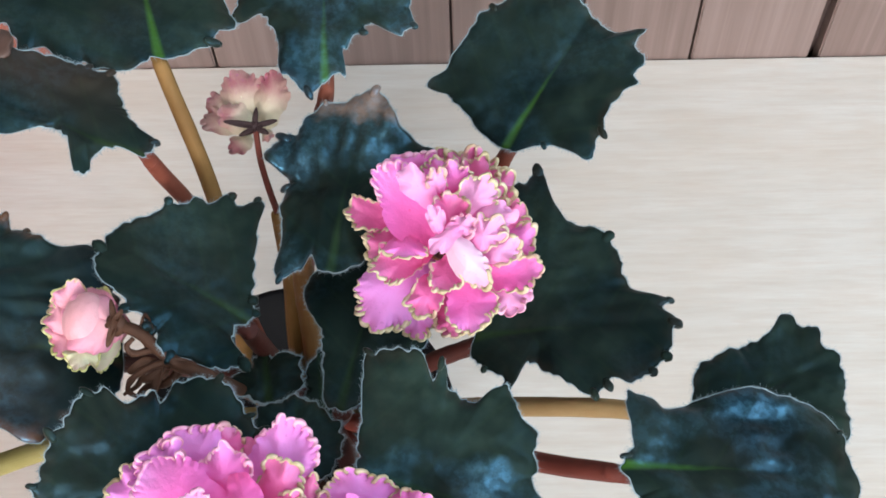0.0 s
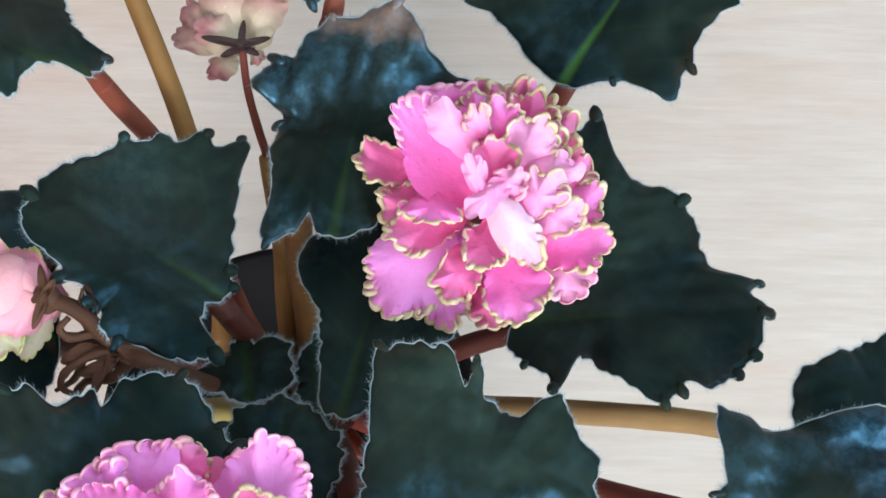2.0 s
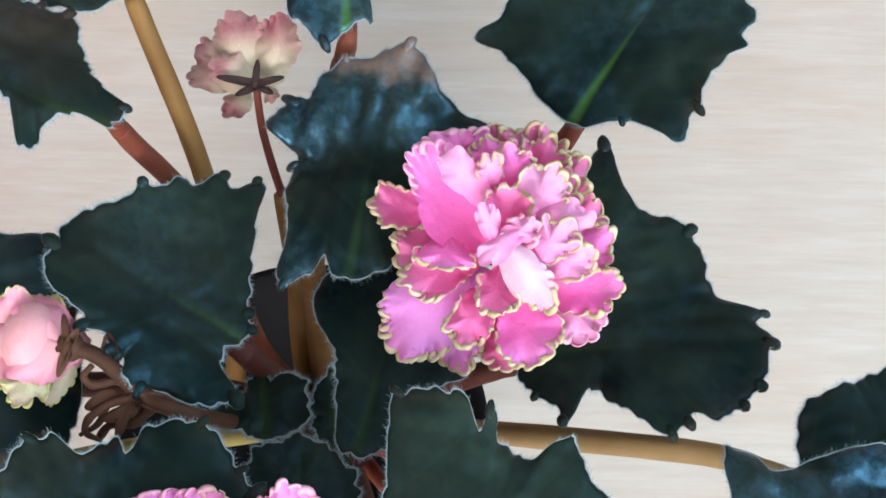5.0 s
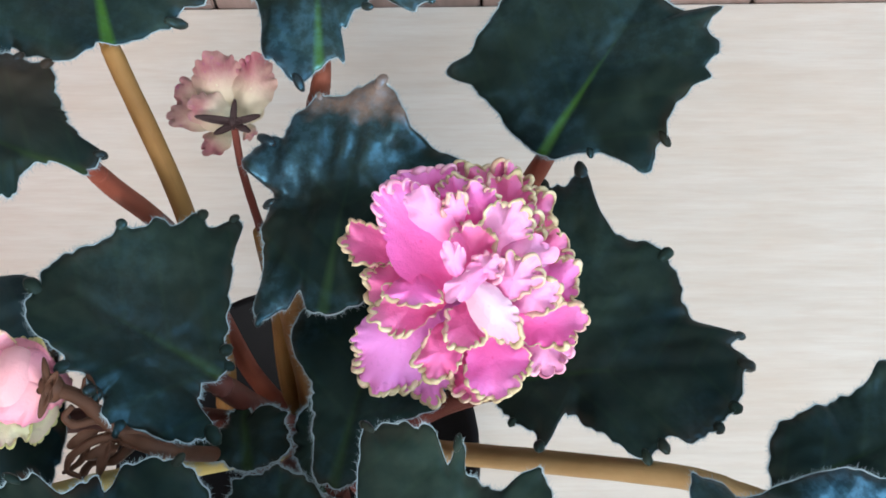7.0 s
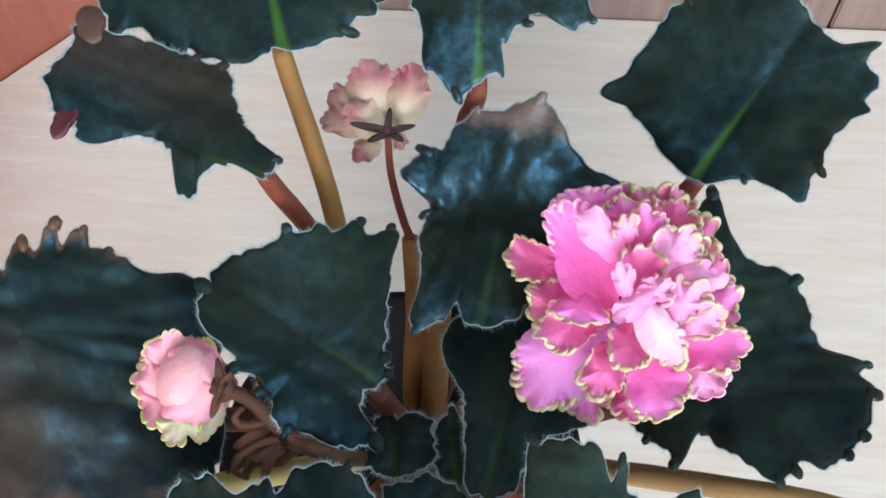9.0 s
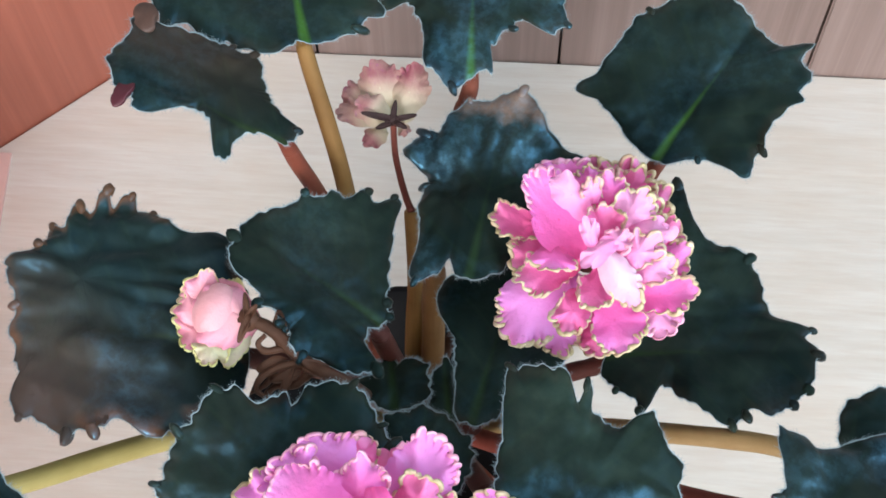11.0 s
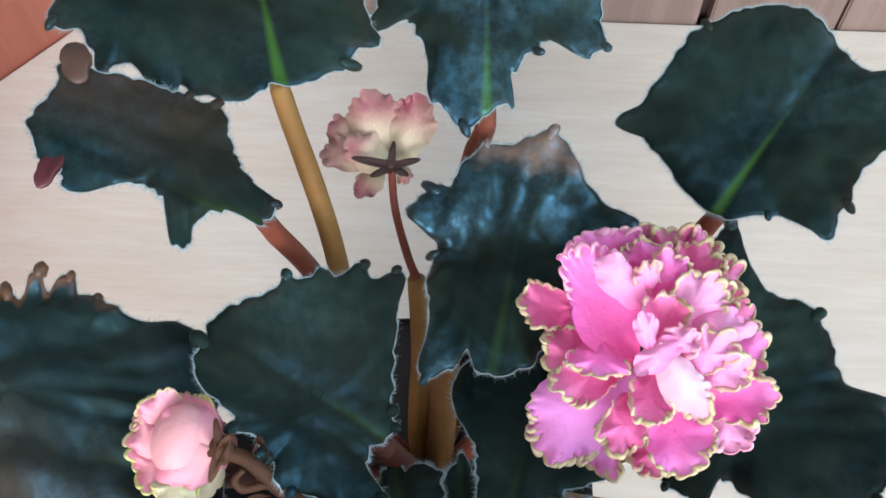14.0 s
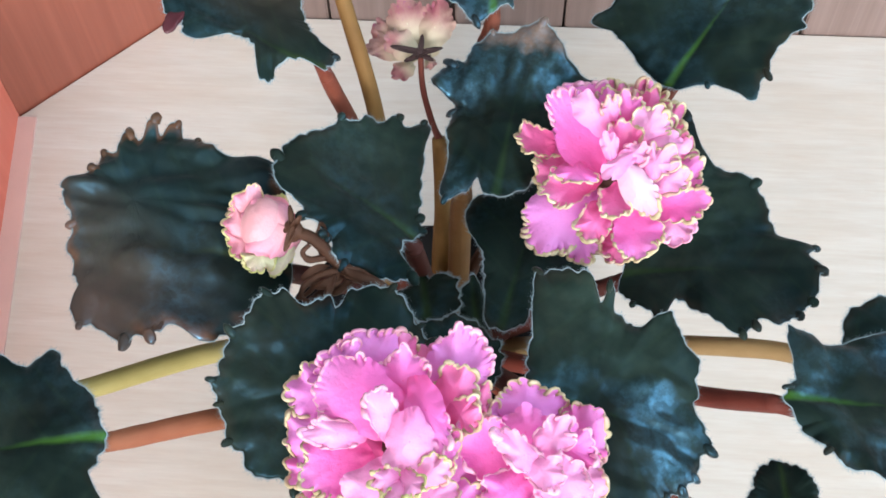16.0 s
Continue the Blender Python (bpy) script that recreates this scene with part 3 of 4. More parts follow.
DETAIL = {  # material, fold, droop, ruffle (mm), stalk material, stalk points after the crown, radius
    "l1": (LEAF_OLIVE, 0.03, 1, 1.6, TAN_STALK, [(-0.0700, 0.1550, 0.1250), (-0.0690, 0.164, 0.150), (-0.071, 0.1825, 0.190)], 0.0026),
    "l2": (LEAF_RUSTY, -0.10, 3, 1.4, RED_STALK, [(-0.0660, 0.1680, 0.1250), (-0.0752, 0.1822, 0.1740)], 0.0025),
    "l3": (LEAF_BRIGHT, 0.10, 1, 1.6, RED_STALK, [(-0.0525, 0.176, 0.140), (-0.0435, 0.205, 0.190)], 0.0027),
    "l4": (LEAF_OLIVE, 0.10, 2, 1.8, RED_STALK, [(-0.025, 0.175, 0.140), (0.001, 0.187, 0.180)], 0.0027),
    "l5": (LEAF_WITHERED, -0.08, 1, 1.5, UMBER_STALK, [(-0.0485, 0.157, 0.130), (-0.0475, 0.1590, 0.150), (-0.0468, 0.1625, 0.178)], 0.0034),
    "l6": (LEAF_DULL, 0.10, 1, 1.2, DARK_STALK, [(-0.040, 0.140, 0.140)], 0.0029),
    "l7": (LEAF_DULL, 0.05, 1, 1.3, DARK_STALK, [(-0.054, 0.148, 0.150)], 0.0029),
    "l8": (LEAF_BRONZE, 0.06, 2, 2.2, DARK_STALK, [(-0.070, 0.145, 0.160)], 0.0029),
    "l9": (LEAF_DULL, 0.10, 2, 1.6, DARK_STALK, [(-0.028, 0.155, 0.125), (-0.0124, 0.1535, 0.148)], 0.0029),
    "l10": (LEAF, 0.06, 4, 1.6, DARK_STALK, [(-0.037, 0.125, 0.155)], 0.0029),
    "l11": (LEAF_DULL, 0.06, 2, 1.6, DARK_STALK, [(-0.048, 0.125, 0.160)], 0.0029),
    "l12": (LEAF_BRIGHT, 0.08, 2, 1.6, WINE_STALK, [(-0.022, 0.136, 0.135), (0.0168, 0.1132, 0.172)], 0.0029),
    "l13": (LEAF_DULL, 0.06, 2, 1.6, SAND_STALK, [(-0.020, 0.148, 0.125), (0.0112, 0.1381, 0.150), (0.0399, 0.1307, 0.165)], 0.0030),
    "l14": (LEAF_OLIVE, 0.06, 2, 1.6, ORANGE_STALK, [(-0.075, 0.110, 0.165), (-0.1005, 0.0903, 0.197)], 0.0029),
    "l15": (LEAF, 0.06, 2, 1.0, RED_STALK, [(-0.02, 0.120, 0.130), (0.02, 0.09, 0.150)], 0.0020),
    "l16": (LEAF_DULL, 0.06, 1, 0.8, DARK_STALK, [(-0.053, 0.135, 0.150)], 0.0018),
    "l18": (LEAF_DULL, 0.06, 1, 0.8, DARK_STALK, [(-0.040, 0.140, 0.140)], 0.0018),
    "l17": (LEAF_DULL, 0.06, 1, 0.8, DARK_STALK, [(-0.046, 0.125, 0.145)], 0.0018),
}


CRINKLE = {"l5": 3.2, "l10": 1.9, "l11": 1.3, "l3": 1.6, "l12": 1.3, "l9": 1.0, "l8": 2.8, "l7": 0.7, "l6": 0.6, "l1": 0.6, "l4": 0.6}


SCALLOP = {"l4": 0.5, "l1": 0.8, "l8": 2.2, "l9": 0.8, "l7": 1.4, "l10": 1.4, "l11": 1.4, "l13": 0.5}


PITCH = {"l8": 6.5, "l9": 5.0}  # millimetres from scallop to scallop


KNOBS = {"l9": 0.9, "l8": 0.8, "l7": 0.55, "l10": 0.4, "l11": 0.5, "l5": 0.5, "l2": 0.4, "l3": 0.4, "l4": 0.25, "l12": 0.25, "l6": 0.5, "l1": 0.4}


LEAF_LABEL = {"l8": "broad bronze-tinged leaf with corky brown margin", "l5": "crinkled dark leaf with a withered brown end",
              "l2": "dark leaf with a curled wine-red lobe", "l16": "small young dark green leaf", "l17": "small young dark green leaf",
              "l18": "small young dark green leaf", "l12": "glossy dark leaf with bright green midrib", "l14": "drooping dark leaf with bright green midrib"}


def wave(values, f):
    """A smooth closed curve through evenly spaced values, at the fraction f of the round."""
    n = len(values)
    x = (f % 1.0) * n
    i, u = int(x), x - int(x)
    a, b, c, d = (values[(i + k) % n] for k in (-1, 0, 1, 2))
    return 0.5 * (2 * b + (c - a) * u + (2 * a - 5 * b + 4 * c - d) * u * u + (3 * b - a - 3 * c + d) * u ** 3)


ball = bmesh.new()
bmesh.ops.create_icosphere(ball, subdivisions=2, radius=1)
ball.verts.index_update()
BALL_CO, BALL_TRI = [v.co.copy() for v in ball.verts], [[v.index for v in f.verts] for f in ball.faces]
ball.free()


def leaf(key, at, bearing, slope, middle, girth, teeth):
    material, fold, droop, ruffle, stalk_mat, via, radius = DETAIL[key]
    crinkle = CRINKLE.get(key, 0.9)
    seed = int(key[1:])
    sx, sy = slope
    normal = Vector((-sx, -sy, 1)).normalized()
    c, s = math.cos(radians(bearing)), math.sin(radians(bearing))
    ax = Vector((c, s, sx * c + sy * s)).normalized()
    side = normal.cross(ax)
    at = Vector(at)
    NA, NR = 288, 16
    reach, run = [], 0.0
    for k in range(NA):
        a = 360 * k / NA
        r = wave(girth, k / NA)
        for b, h, w in teeth:
            d = (a - b + 180) % 360 - 180
            r += h * math.exp(-(d / w) ** 4)
        r += 0.7 * noise.noise(Vector((math.cos(radians(a)) * 7, math.sin(radians(a)) * 7, seed)))
        # uneven scallops about every four millimetres of margin
        gate = 0.5 + 0.9 * noise.noise(Vector((math.cos(radians(a)) * 2.1, math.sin(radians(a)) * 2.1, seed + 9)))
        run += r * math.tau / NA
        r += SCALLOP.get(key, 0.9) * max(0.0, gate) * (abs(math.sin(run * math.pi / PITCH.get(key, 4.3) + 2 * noise.noise(Vector((run * 0.2, seed, 2))))) - 0.55)
        reach.append(max(r, 3.0))
    length = max(middle[0] + reach[k] * math.cos(2 * math.pi * k / NA) for k in range(NA))

    def place(k, rho, under=False):
        a = 2 * math.pi * k / NA
        r = reach[k % NA] * rho
        x, y = middle[0] + r * math.cos(a), middle[1] + r * math.sin(a)
        z = fold * abs(y) - droop * max(0, x / length) ** 2 - 1.0 * rho ** 6
        z += ruffle * rho ** 4 * noise.noise(Vector((math.cos(a) * 3.2, math.sin(a) * 3.2, seed + 0.5))) * 1.6
        z += crinkle * min(1.0, max(0.0, x / 14)) * (noise.noise(Vector((x / 9, y / 9, seed * 3.1))) + 0.7 * noise.noise(Vector((x / 13, y / 4.0, seed)))) + 0.4 * noise.noise(Vector((x / 3.5, y / 3.5, seed * 1.7)))
        z -= 0.8 * math.exp(-(y / 1.5) ** 2) * (1 - rho ** 3)
        if under:
            z -= 0.9 * (1 - rho ** 6) + 0.1
        return (at + (ax * x + side * y + normal * z) / 1000, (x / 100, y / 100), (rho, k / NA))

    bm = bmesh.new()
    layer, rim_layer = bm.loops.layers.uv.new("blade"), bm.loops.layers.uv.new("rim")
    uv = {}

    def ring(rho, under):
        row = []
        for k in range(NA):
            p, t, u = place(k, rho, under)
            v = bm.verts.new(p)
            uv[v] = (t, u)
            row.append(v)
        return row

    def knob(k):
        """A blunt curled tip on a tooth of the margin."""
        p, q = place(k, 1.0)[0], place(k, 0.92)[0]
        p2 = place((k + 2) % NA, 1.0)[0]
        out, lean = (p - q).normalized(), (p2 - p).normalized() * rng.uniform(-0.5, 0.5)
        size = rng.uniform(0.7, 1.25) * (1.3 if key in ("l7", "l8", "l9") else 1.0)
        before = set(bm.verts)
        way = (out + lean + normal * rng.uniform(-0.4, 0.5)).normalized()
        centre, stretch = p - way * 0.0004 - normal * 0.0003, rng.uniform(0.2, 0.7) if key in ("l7", "l8", "l9") else rng.uniform(0.6, 1.3)
        made = []
        for co in BALL_CO:
            d = co * 0.00108 * size
            d = d * (1 + 0.2 * noise.noise(d * 900 + Vector((k, 0, 0))))
            made.append(bm.verts.new(centre + d + way * way.dot(d) * stretch))
        for tri in BALL_TRI:
            bm.faces.new([made[i] for i in tri])
        for v in set(bm.verts) - before:
            uv[v] = ((place(k, 1.0)[1]), (1.0, k / NA))

    rng = random.Random(seed * 17)
    rhos = [0.02 + 0.98 * (i / NR) ** 0.85 for i in range(NR + 1)]
    rows = [ring(q, False) for q in rhos] + [ring(q, True) for q in rhos[::-2]]
    grid_faces(bm, rows, True)
    bm.faces.new(rows[0])
    bm.faces.new(rows[-1])
    if key in KNOBS:
        span = 4
        for k in range(NA):
            ring_near = [reach[(k + j) % NA] for j in range(-span, span + 1)]
            if reach[k] == max(ring_near) and reach[k] - min(ring_near) > 0.12 and rng.random() < KNOBS[key]:
                knob(k)
    for f in bm.faces:
        for loop in f.loops:
            loop[layer].uv, loop[rim_layer].uv = uv[loop.vert]
    rim_points = [(place(k, 1.0)[0], place(k, 0.93)[0]) for k in range(NA)]
    blade = part("leaf", bm, material, plant, LEAF_LABEL.get(key, ""))
    # the margin: an added fine pale cord for the bright rim halo, with short hairs
    bm = bmesh.new()
    rows = []
    for k in range(NA):
        p, q = rim_points[k]
        out = (p - q).normalized()
        rows.append([bm.verts.new(p + 0.00016 * (math.cos(t) * out + math.sin(t) * normal)) for t in (0.3, 1.9, 3.5, 5.1)])
    rows.append(rows[0])
    grid_faces(bm, rows, True)
    part("margin", bm, HALO_HAIR, blade, "pale cord imitating a bright halo round the leaf")
    rng = random.Random(seed)
    bm = bmesh.new()
    for k in range(NA * 3):
        i = k // 3
        p, q = rim_points[i]
        nxt = rim_points[(i + 1) % NA][0]
        p = p.lerp(nxt, rng.random())
        out = ((p - q).normalized() + 0.7 * Vector([rng.uniform(-1, 1) for _ in range(3)])).normalized()
        w = out.cross(Vector((0.3, 0.2, 0.9))).normalized() * 0.00005
        h = rng.uniform(0.0006, 0.0017)
        bm.faces.new([bm.verts.new(v) for v in (p - w, p + w, p + out * h)])
    tagged(part("hairs", bm, HALO_HAIR, blade), kind="stuff")
    # stalk
    under = at - normal * 0.0050
    inner = at + (ax * 5 - normal * 6.5) / 1000
    if key == "l2":
        under, inner = Vector((-0.0827, 0.1788, 0.2185)), Vector((-0.0837, 0.1787, 0.2235))
    if key == "l5":
        under, inner = Vector((-0.0463, 0.1650, 0.1890)), Vector((-0.0445, 0.1720, 0.1930))
    near = under.lerp(Vector(via[-1]), min(0.3, 0.006 / (under - Vector(via[-1])).length))
    part("petiole", tube_bm([CROWN, *via, near, under, inner], radius * 1.1, radius * 0.72, 12, 10, seed=seed), stalk_mat, blade, "")
    return blade


blades = {key: leaf(key, **form) for key, form in LEAVES.items()}

# the short thick stem
stem = tube_bm([(-0.048, 0.159, 0.080), (-0.050, 0.159, 0.100), (-0.0505, 0.160, 0.118)], 0.009, 0.006, 16)
part("stem", stem, BROWN_STALK, plant, "short thick brown stem")


# ---- flowers ----
class Bloom:
    """A flower's own frame: mm to the right, up and towards the eye from its heart."""

    def __init__(self, heart, right, up, name, label):
        self.o, self.a = Vector(heart), Vector(right).normalized()
        self.c = self.a.cross(Vector(up)).normalized()
        self.b = self.c.cross(self.a)
        self.name, self.label, self.holder, self.seed, self.lace = name, label, None, 0, 1.45

    def at(self, a, b, c=0.0):
        return self.o + (self.a * a + self.b * b + self.c * c) / 1000

    def calyx(self, material, depth, stalk, radius=0.0012, stalk_material=None, ball=0.003):
        bm = bmesh.new()
        bmesh.ops.create_icosphere(bm, subdivisions=2, radius=ball)
        for v in bm.verts:
            v.co = self.at(0, 0, depth) + v.co
        self.holder = part(self.name, bm, material, plant, self.label)
        part("flower_stalk", tube_bm([*stalk, self.at(0, 0, depth)], radius * 1.2, radius, 10, 8), stalk_material or material, self.holder)

    def petal(self, root, tip, width, material, c0=0.0, rise=2.0, cup=2.0, ruffle=1.6, frill=FRILL, waves=2.2, curl=1.0, base=0.35, spread=70, tooth=0.8):
        self.seed += 1
        sd = self.seed + len(self.name) * 7.3
        d = Vector((tip[0] - root[0], tip[1] - root[1]))
        n = d.length * (1 + base)
        d.normalize()
        e = Vector((-d.y, d.x))
        start = Vector(root) - d * (n - n / (1 + base))
        NS, NQ, first = 18, 64, 0.55 * base / (1 + base) + 0.04

        def P(s, q):
            """A rounded fan: s from the root to the margin, q across."""
            phi = radians(spread) * q
            k = (n / width) ** 2
            r = n * math.cos(phi) / (math.cos(phi) ** 2 + k * math.sin(phi) ** 2)
            edge, nick = noise.noise(Vector((q * 2.3, sd, 0.2))), noise.noise(Vector((q * width * 0.8, sd, 8.2)))
            t = first + (1 - first) * s
            beat = q * width * 0.95 + 1.6 * noise.noise(Vector((q * 2, sd, 6)))
            r = r * t + (2.2 * min(1.0, tooth * 2) * edge * s ** 4 + tooth * nick * s ** 8 + (0.35 * min(1.0, tooth * 2) + 0.5 * ruffle) * s ** 6 * math.sin(beat)) * (1 - 0.6 * q * q)
            along, across = r * math.cos(phi), r * math.sin(phi)
            z = c0 + rise * s + cup * q * q * s - curl * s ** 5
            z += ruffle * s ** 2.5 * math.sin(q * math.pi * waves + sd * 2.1) + 1.8 * ruffle * s * s * noise.noise(Vector((q * 2.2, s * 1.6, sd)))
            z += 0.9 * ruffle * s ** 5 * noise.noise(Vector((q * width * 0.28, s * 2, sd + 3)))
            z += (0.5 if tooth < 1 else 0.1) * s ** 4 * math.cos(beat + sd) + 0.75 * ruffle * s ** 4 * math.cos(beat + sd)
            across += 0.5 * ruffle * s ** 3 * math.cos(q * math.pi * waves * 1.3 + sd)
            g = start + d * along + e * across
            return self.at(g.x, g.y, z)

        bm = bmesh.new()
        rows = [[bm.verts.new(P(i / NS, -1 + 2 * j / NQ)) for j in range(NQ + 1)] for i in range(NS + 1)]
        grid_faces(bm, rows, False, lambda i, j: (i / NS, j / NQ))
        part("petal", bm, material, self.holder)
        if frill is None:
            return
        # the frilled margin: a narrow band in tight waves round the far edge
        line = [(1.0, -0.94 + 1.88 * k / 70) for k in range(71)]
        pts, outs = [], []
        for s, q in line:
            p = P(s, q)
            pts.append(p)
            outs.append((p - P(s * 0.9, q)).normalized())
        total = sum((pts[i + 1] - pts[i]).length for i in range(len(pts) - 1))
        count = max(60, int(total / 0.00019))
        bm = bmesh.new()
        rows, run, i = [[], [], [], []], 0.0, 0
        for k in range(count + 1):
            f = k / count * (len(pts) - 1)
            i = min(int(f), len(pts) - 2)
            u = f - i
            p, out = pts[i].lerp(pts[i + 1], u), outs[i].lerp(outs[i + 1], u).normalized()
            along = (pts[i + 1] - pts[i]).normalized()
            up = along.cross(out)
            ph = k * 0.78 / self.lace + 4.0 * noise.noise(Vector((k * 0.07, sd, 1)))
            big = 0.75 + 0.6 * noise.noise(Vector((k * 0.05, sd, 5)))
            for r, row in enumerate(rows):
                t = r / 3
                q = p + (out * ((1.1 + 0.6 * big * math.sin(ph)) * t - 0.2) + up * (0.32 * big * math.cos(ph) * t + 0.35 + 0.4 * t) + along * (-0.28 * math.cos(ph) * t)) * self.lace / 1000
                row.append(bm.verts.new(q))
        grid_faces(bm, rows)
        part("frill", bm, frill, self.holder, "")

    def sheet(self, centre, half, wide, bearing, material, c0=0.0, lift=2.0, dome=1.5, ruffle=0.9, frill=FRILL, arc=125, waves=5, egg=0.15, roll=0.0, tooth=0.5):
        """A broad rounded petal round its middle (mm), with its far end towards the bearing; the frill follows the far margin."""
        self.seed += 1
        sd = self.seed * 1.37 + len(self.label) * 0.7
        d = Vector((math.cos(radians(bearing)), math.sin(radians(bearing))))
        e = Vector((-d.y, d.x))
        mid = Vector(centre)
        mean = (half + wide) / 2
        NR = 11
        NA = max(120, min(420, int(math.tau * mean / 0.2)))
        beats = round(math.tau * mean / (2.0 if frill else 2.6))

        def P(rho, phi):
            c, s = math.cos(phi), math.sin(phi)
            far = max(0.0, min(1.0, 0.62 + 0.9 * c)) if arc > 90 else max(0.0, min(1.0, 0.2 + 1.1 * c))
            low = noise.noise(Vector((c * 1.3, s * 1.3, sd)))
            fine = noise.noise(Vector((c * wide * 0.75, s * wide * 0.75, sd + 4)))
            slow = waves * phi + 2.0 * noise.noise(Vector((c, s, sd + 7)))
            # the margin is thrown into small waves that grow outwards
            quick = beats * phi + 4.4 * noise.noise(Vector((c * mean * 0.22, s * mean * 0.22, sd + 13)))
            rise = min(1.1, max(0.0, (rho - 0.84) / 0.16)) ** 1.2 * far * max(0.08, 0.58 + 1.5 * noise.noise(Vector((c * mean * 0.2, s * mean * 0.2, sd + 21)))) * self.lace * min(1.0, mean / 3.5)
            swell = 1 + min(rho, 1.1) ** 3 * (0.20 * low + 0.10 * noise.noise(Vector((c * 2.7, s * 2.7, sd + 31))) + far * (0.08 * math.sin(slow + 1.0) * min(1.0, ruffle) + tooth * 0.9 * fine / (half + wide)))
            phi += 0.30 * rise * math.sin(quick) / mean
            c, s = math.cos(phi), math.sin(phi)
            reach = rho * swell + (0.50 if frill else 0.28) * rise * math.cos(quick) / mean
            x = half * reach * math.copysign(abs(c) ** 0.86, c)
            y = wide * reach * math.copysign(abs(s) ** 0.86, s) * (1 + egg * c)
            z = c0 + lift * x / half + dome * (1 - rho * rho) + roll * y / wide
            z += 1.35 * ruffle * far * rho ** 3 * math.sin(slow) + 1.3 * ruffle * rho * noise.noise(Vector((x * 0.16, y * 0.16, sd + 2)))
            z += 1.1 * ruffle * rho * rho * noise.noise(Vector((x * 0.38, y * 0.38, sd + 11)))
            z += 0.65 * rise * math.sin(quick + 0.5)
            # shallow creases that run out from the root
            z += 0.22 * rho * math.sin(9 * math.atan2(y, x + half * 1.2) + sd)
            g = mid + d * x + e * y
            return self.at(g.x, g.y, z)

        bm = bmesh.new()
        rows = [[bm.verts.new(P(0.03 + 0.97 * i / NR, math.tau * j / NA)) for j in range(NA)] for i in range(NR + 1)]

        def uv(i, j):
            return 0.5 + 0.5 * (i / NR) * math.cos(math.tau * j / NA), 0.5 + 0.5 * (i / NR) * math.sin(math.tau * j / NA)

        grid_faces(bm, rows, True, uv)
        bm.faces.new(rows[0])
        part("petal", bm, material, self.holder)
        if frill is None:
            return
        # the frill: an uneven crinkled cord that meanders along the wavy margin
        count = int(NA * arc / 180 * 1.5)
        bm = bmesh.new()
        rows = []
        path = [P(1.0, radians(arc) * (2 * k / count - 1) % math.tau) for k in range(count + 1)]
        for k in range(1, count):
            along = (path[k + 1] - path[k - 1]).normalized()
            side = along.cross(self.c).normalized()
            up = side.cross(along)
            thick = (0.20 + 0.36 * noise.noise(Vector((k * 0.11, sd, 5)))) * min(1.0, 0.2 + k / 12, 0.2 + (count - k) / 12) * self.lace
            sway = 0.45 * noise.noise(Vector((k * 0.17, sd, 9))) * self.lace
            here = path[k] + (side * sway + up * 0.08) / 1000
            rows.append([bm.verts.new(here + max(0.07, thick) / 1000 * (1.35 * math.cos(a) * side + math.sin(a) * up)) for a in (0.0, 1.26, 2.51, 3.77, 5.03)])
        grid_faces(bm, rows, True)
        bm.faces.new(rows[0])
        bm.faces.new(rows[-1])
        part("frill", bm, frill, self.holder, "")


def lay(bloom, centre, scale, table):
    """Petals on a plan of the bloom: middle, half length, half width, bearing, material, height above the heart (mm), extras."""
    for mid, half, wide, bearing, material, c0, opts in table:
        bloom.sheet(((mid[0] - centre[0]) * scale, (centre[1] - mid[1]) * scale), half * scale, wide * scale, bearing, material, c0, **opts)


def px_petals(bloom, centre, scale, table, lift=1.0, widen=1.0):
    for root, tip, width, material, c0, opts in table:
        f = lambda p: ((p[0] - centre[0]) * scale[0], (centre[1] - p[1]) * scale[1])
        bloom.petal(f(root), f(tip), width * scale[0] * widen, material, c0 * lift, **opts)



FACING = (0, 0.95, 0.31)
BARE = dict(frill=None)

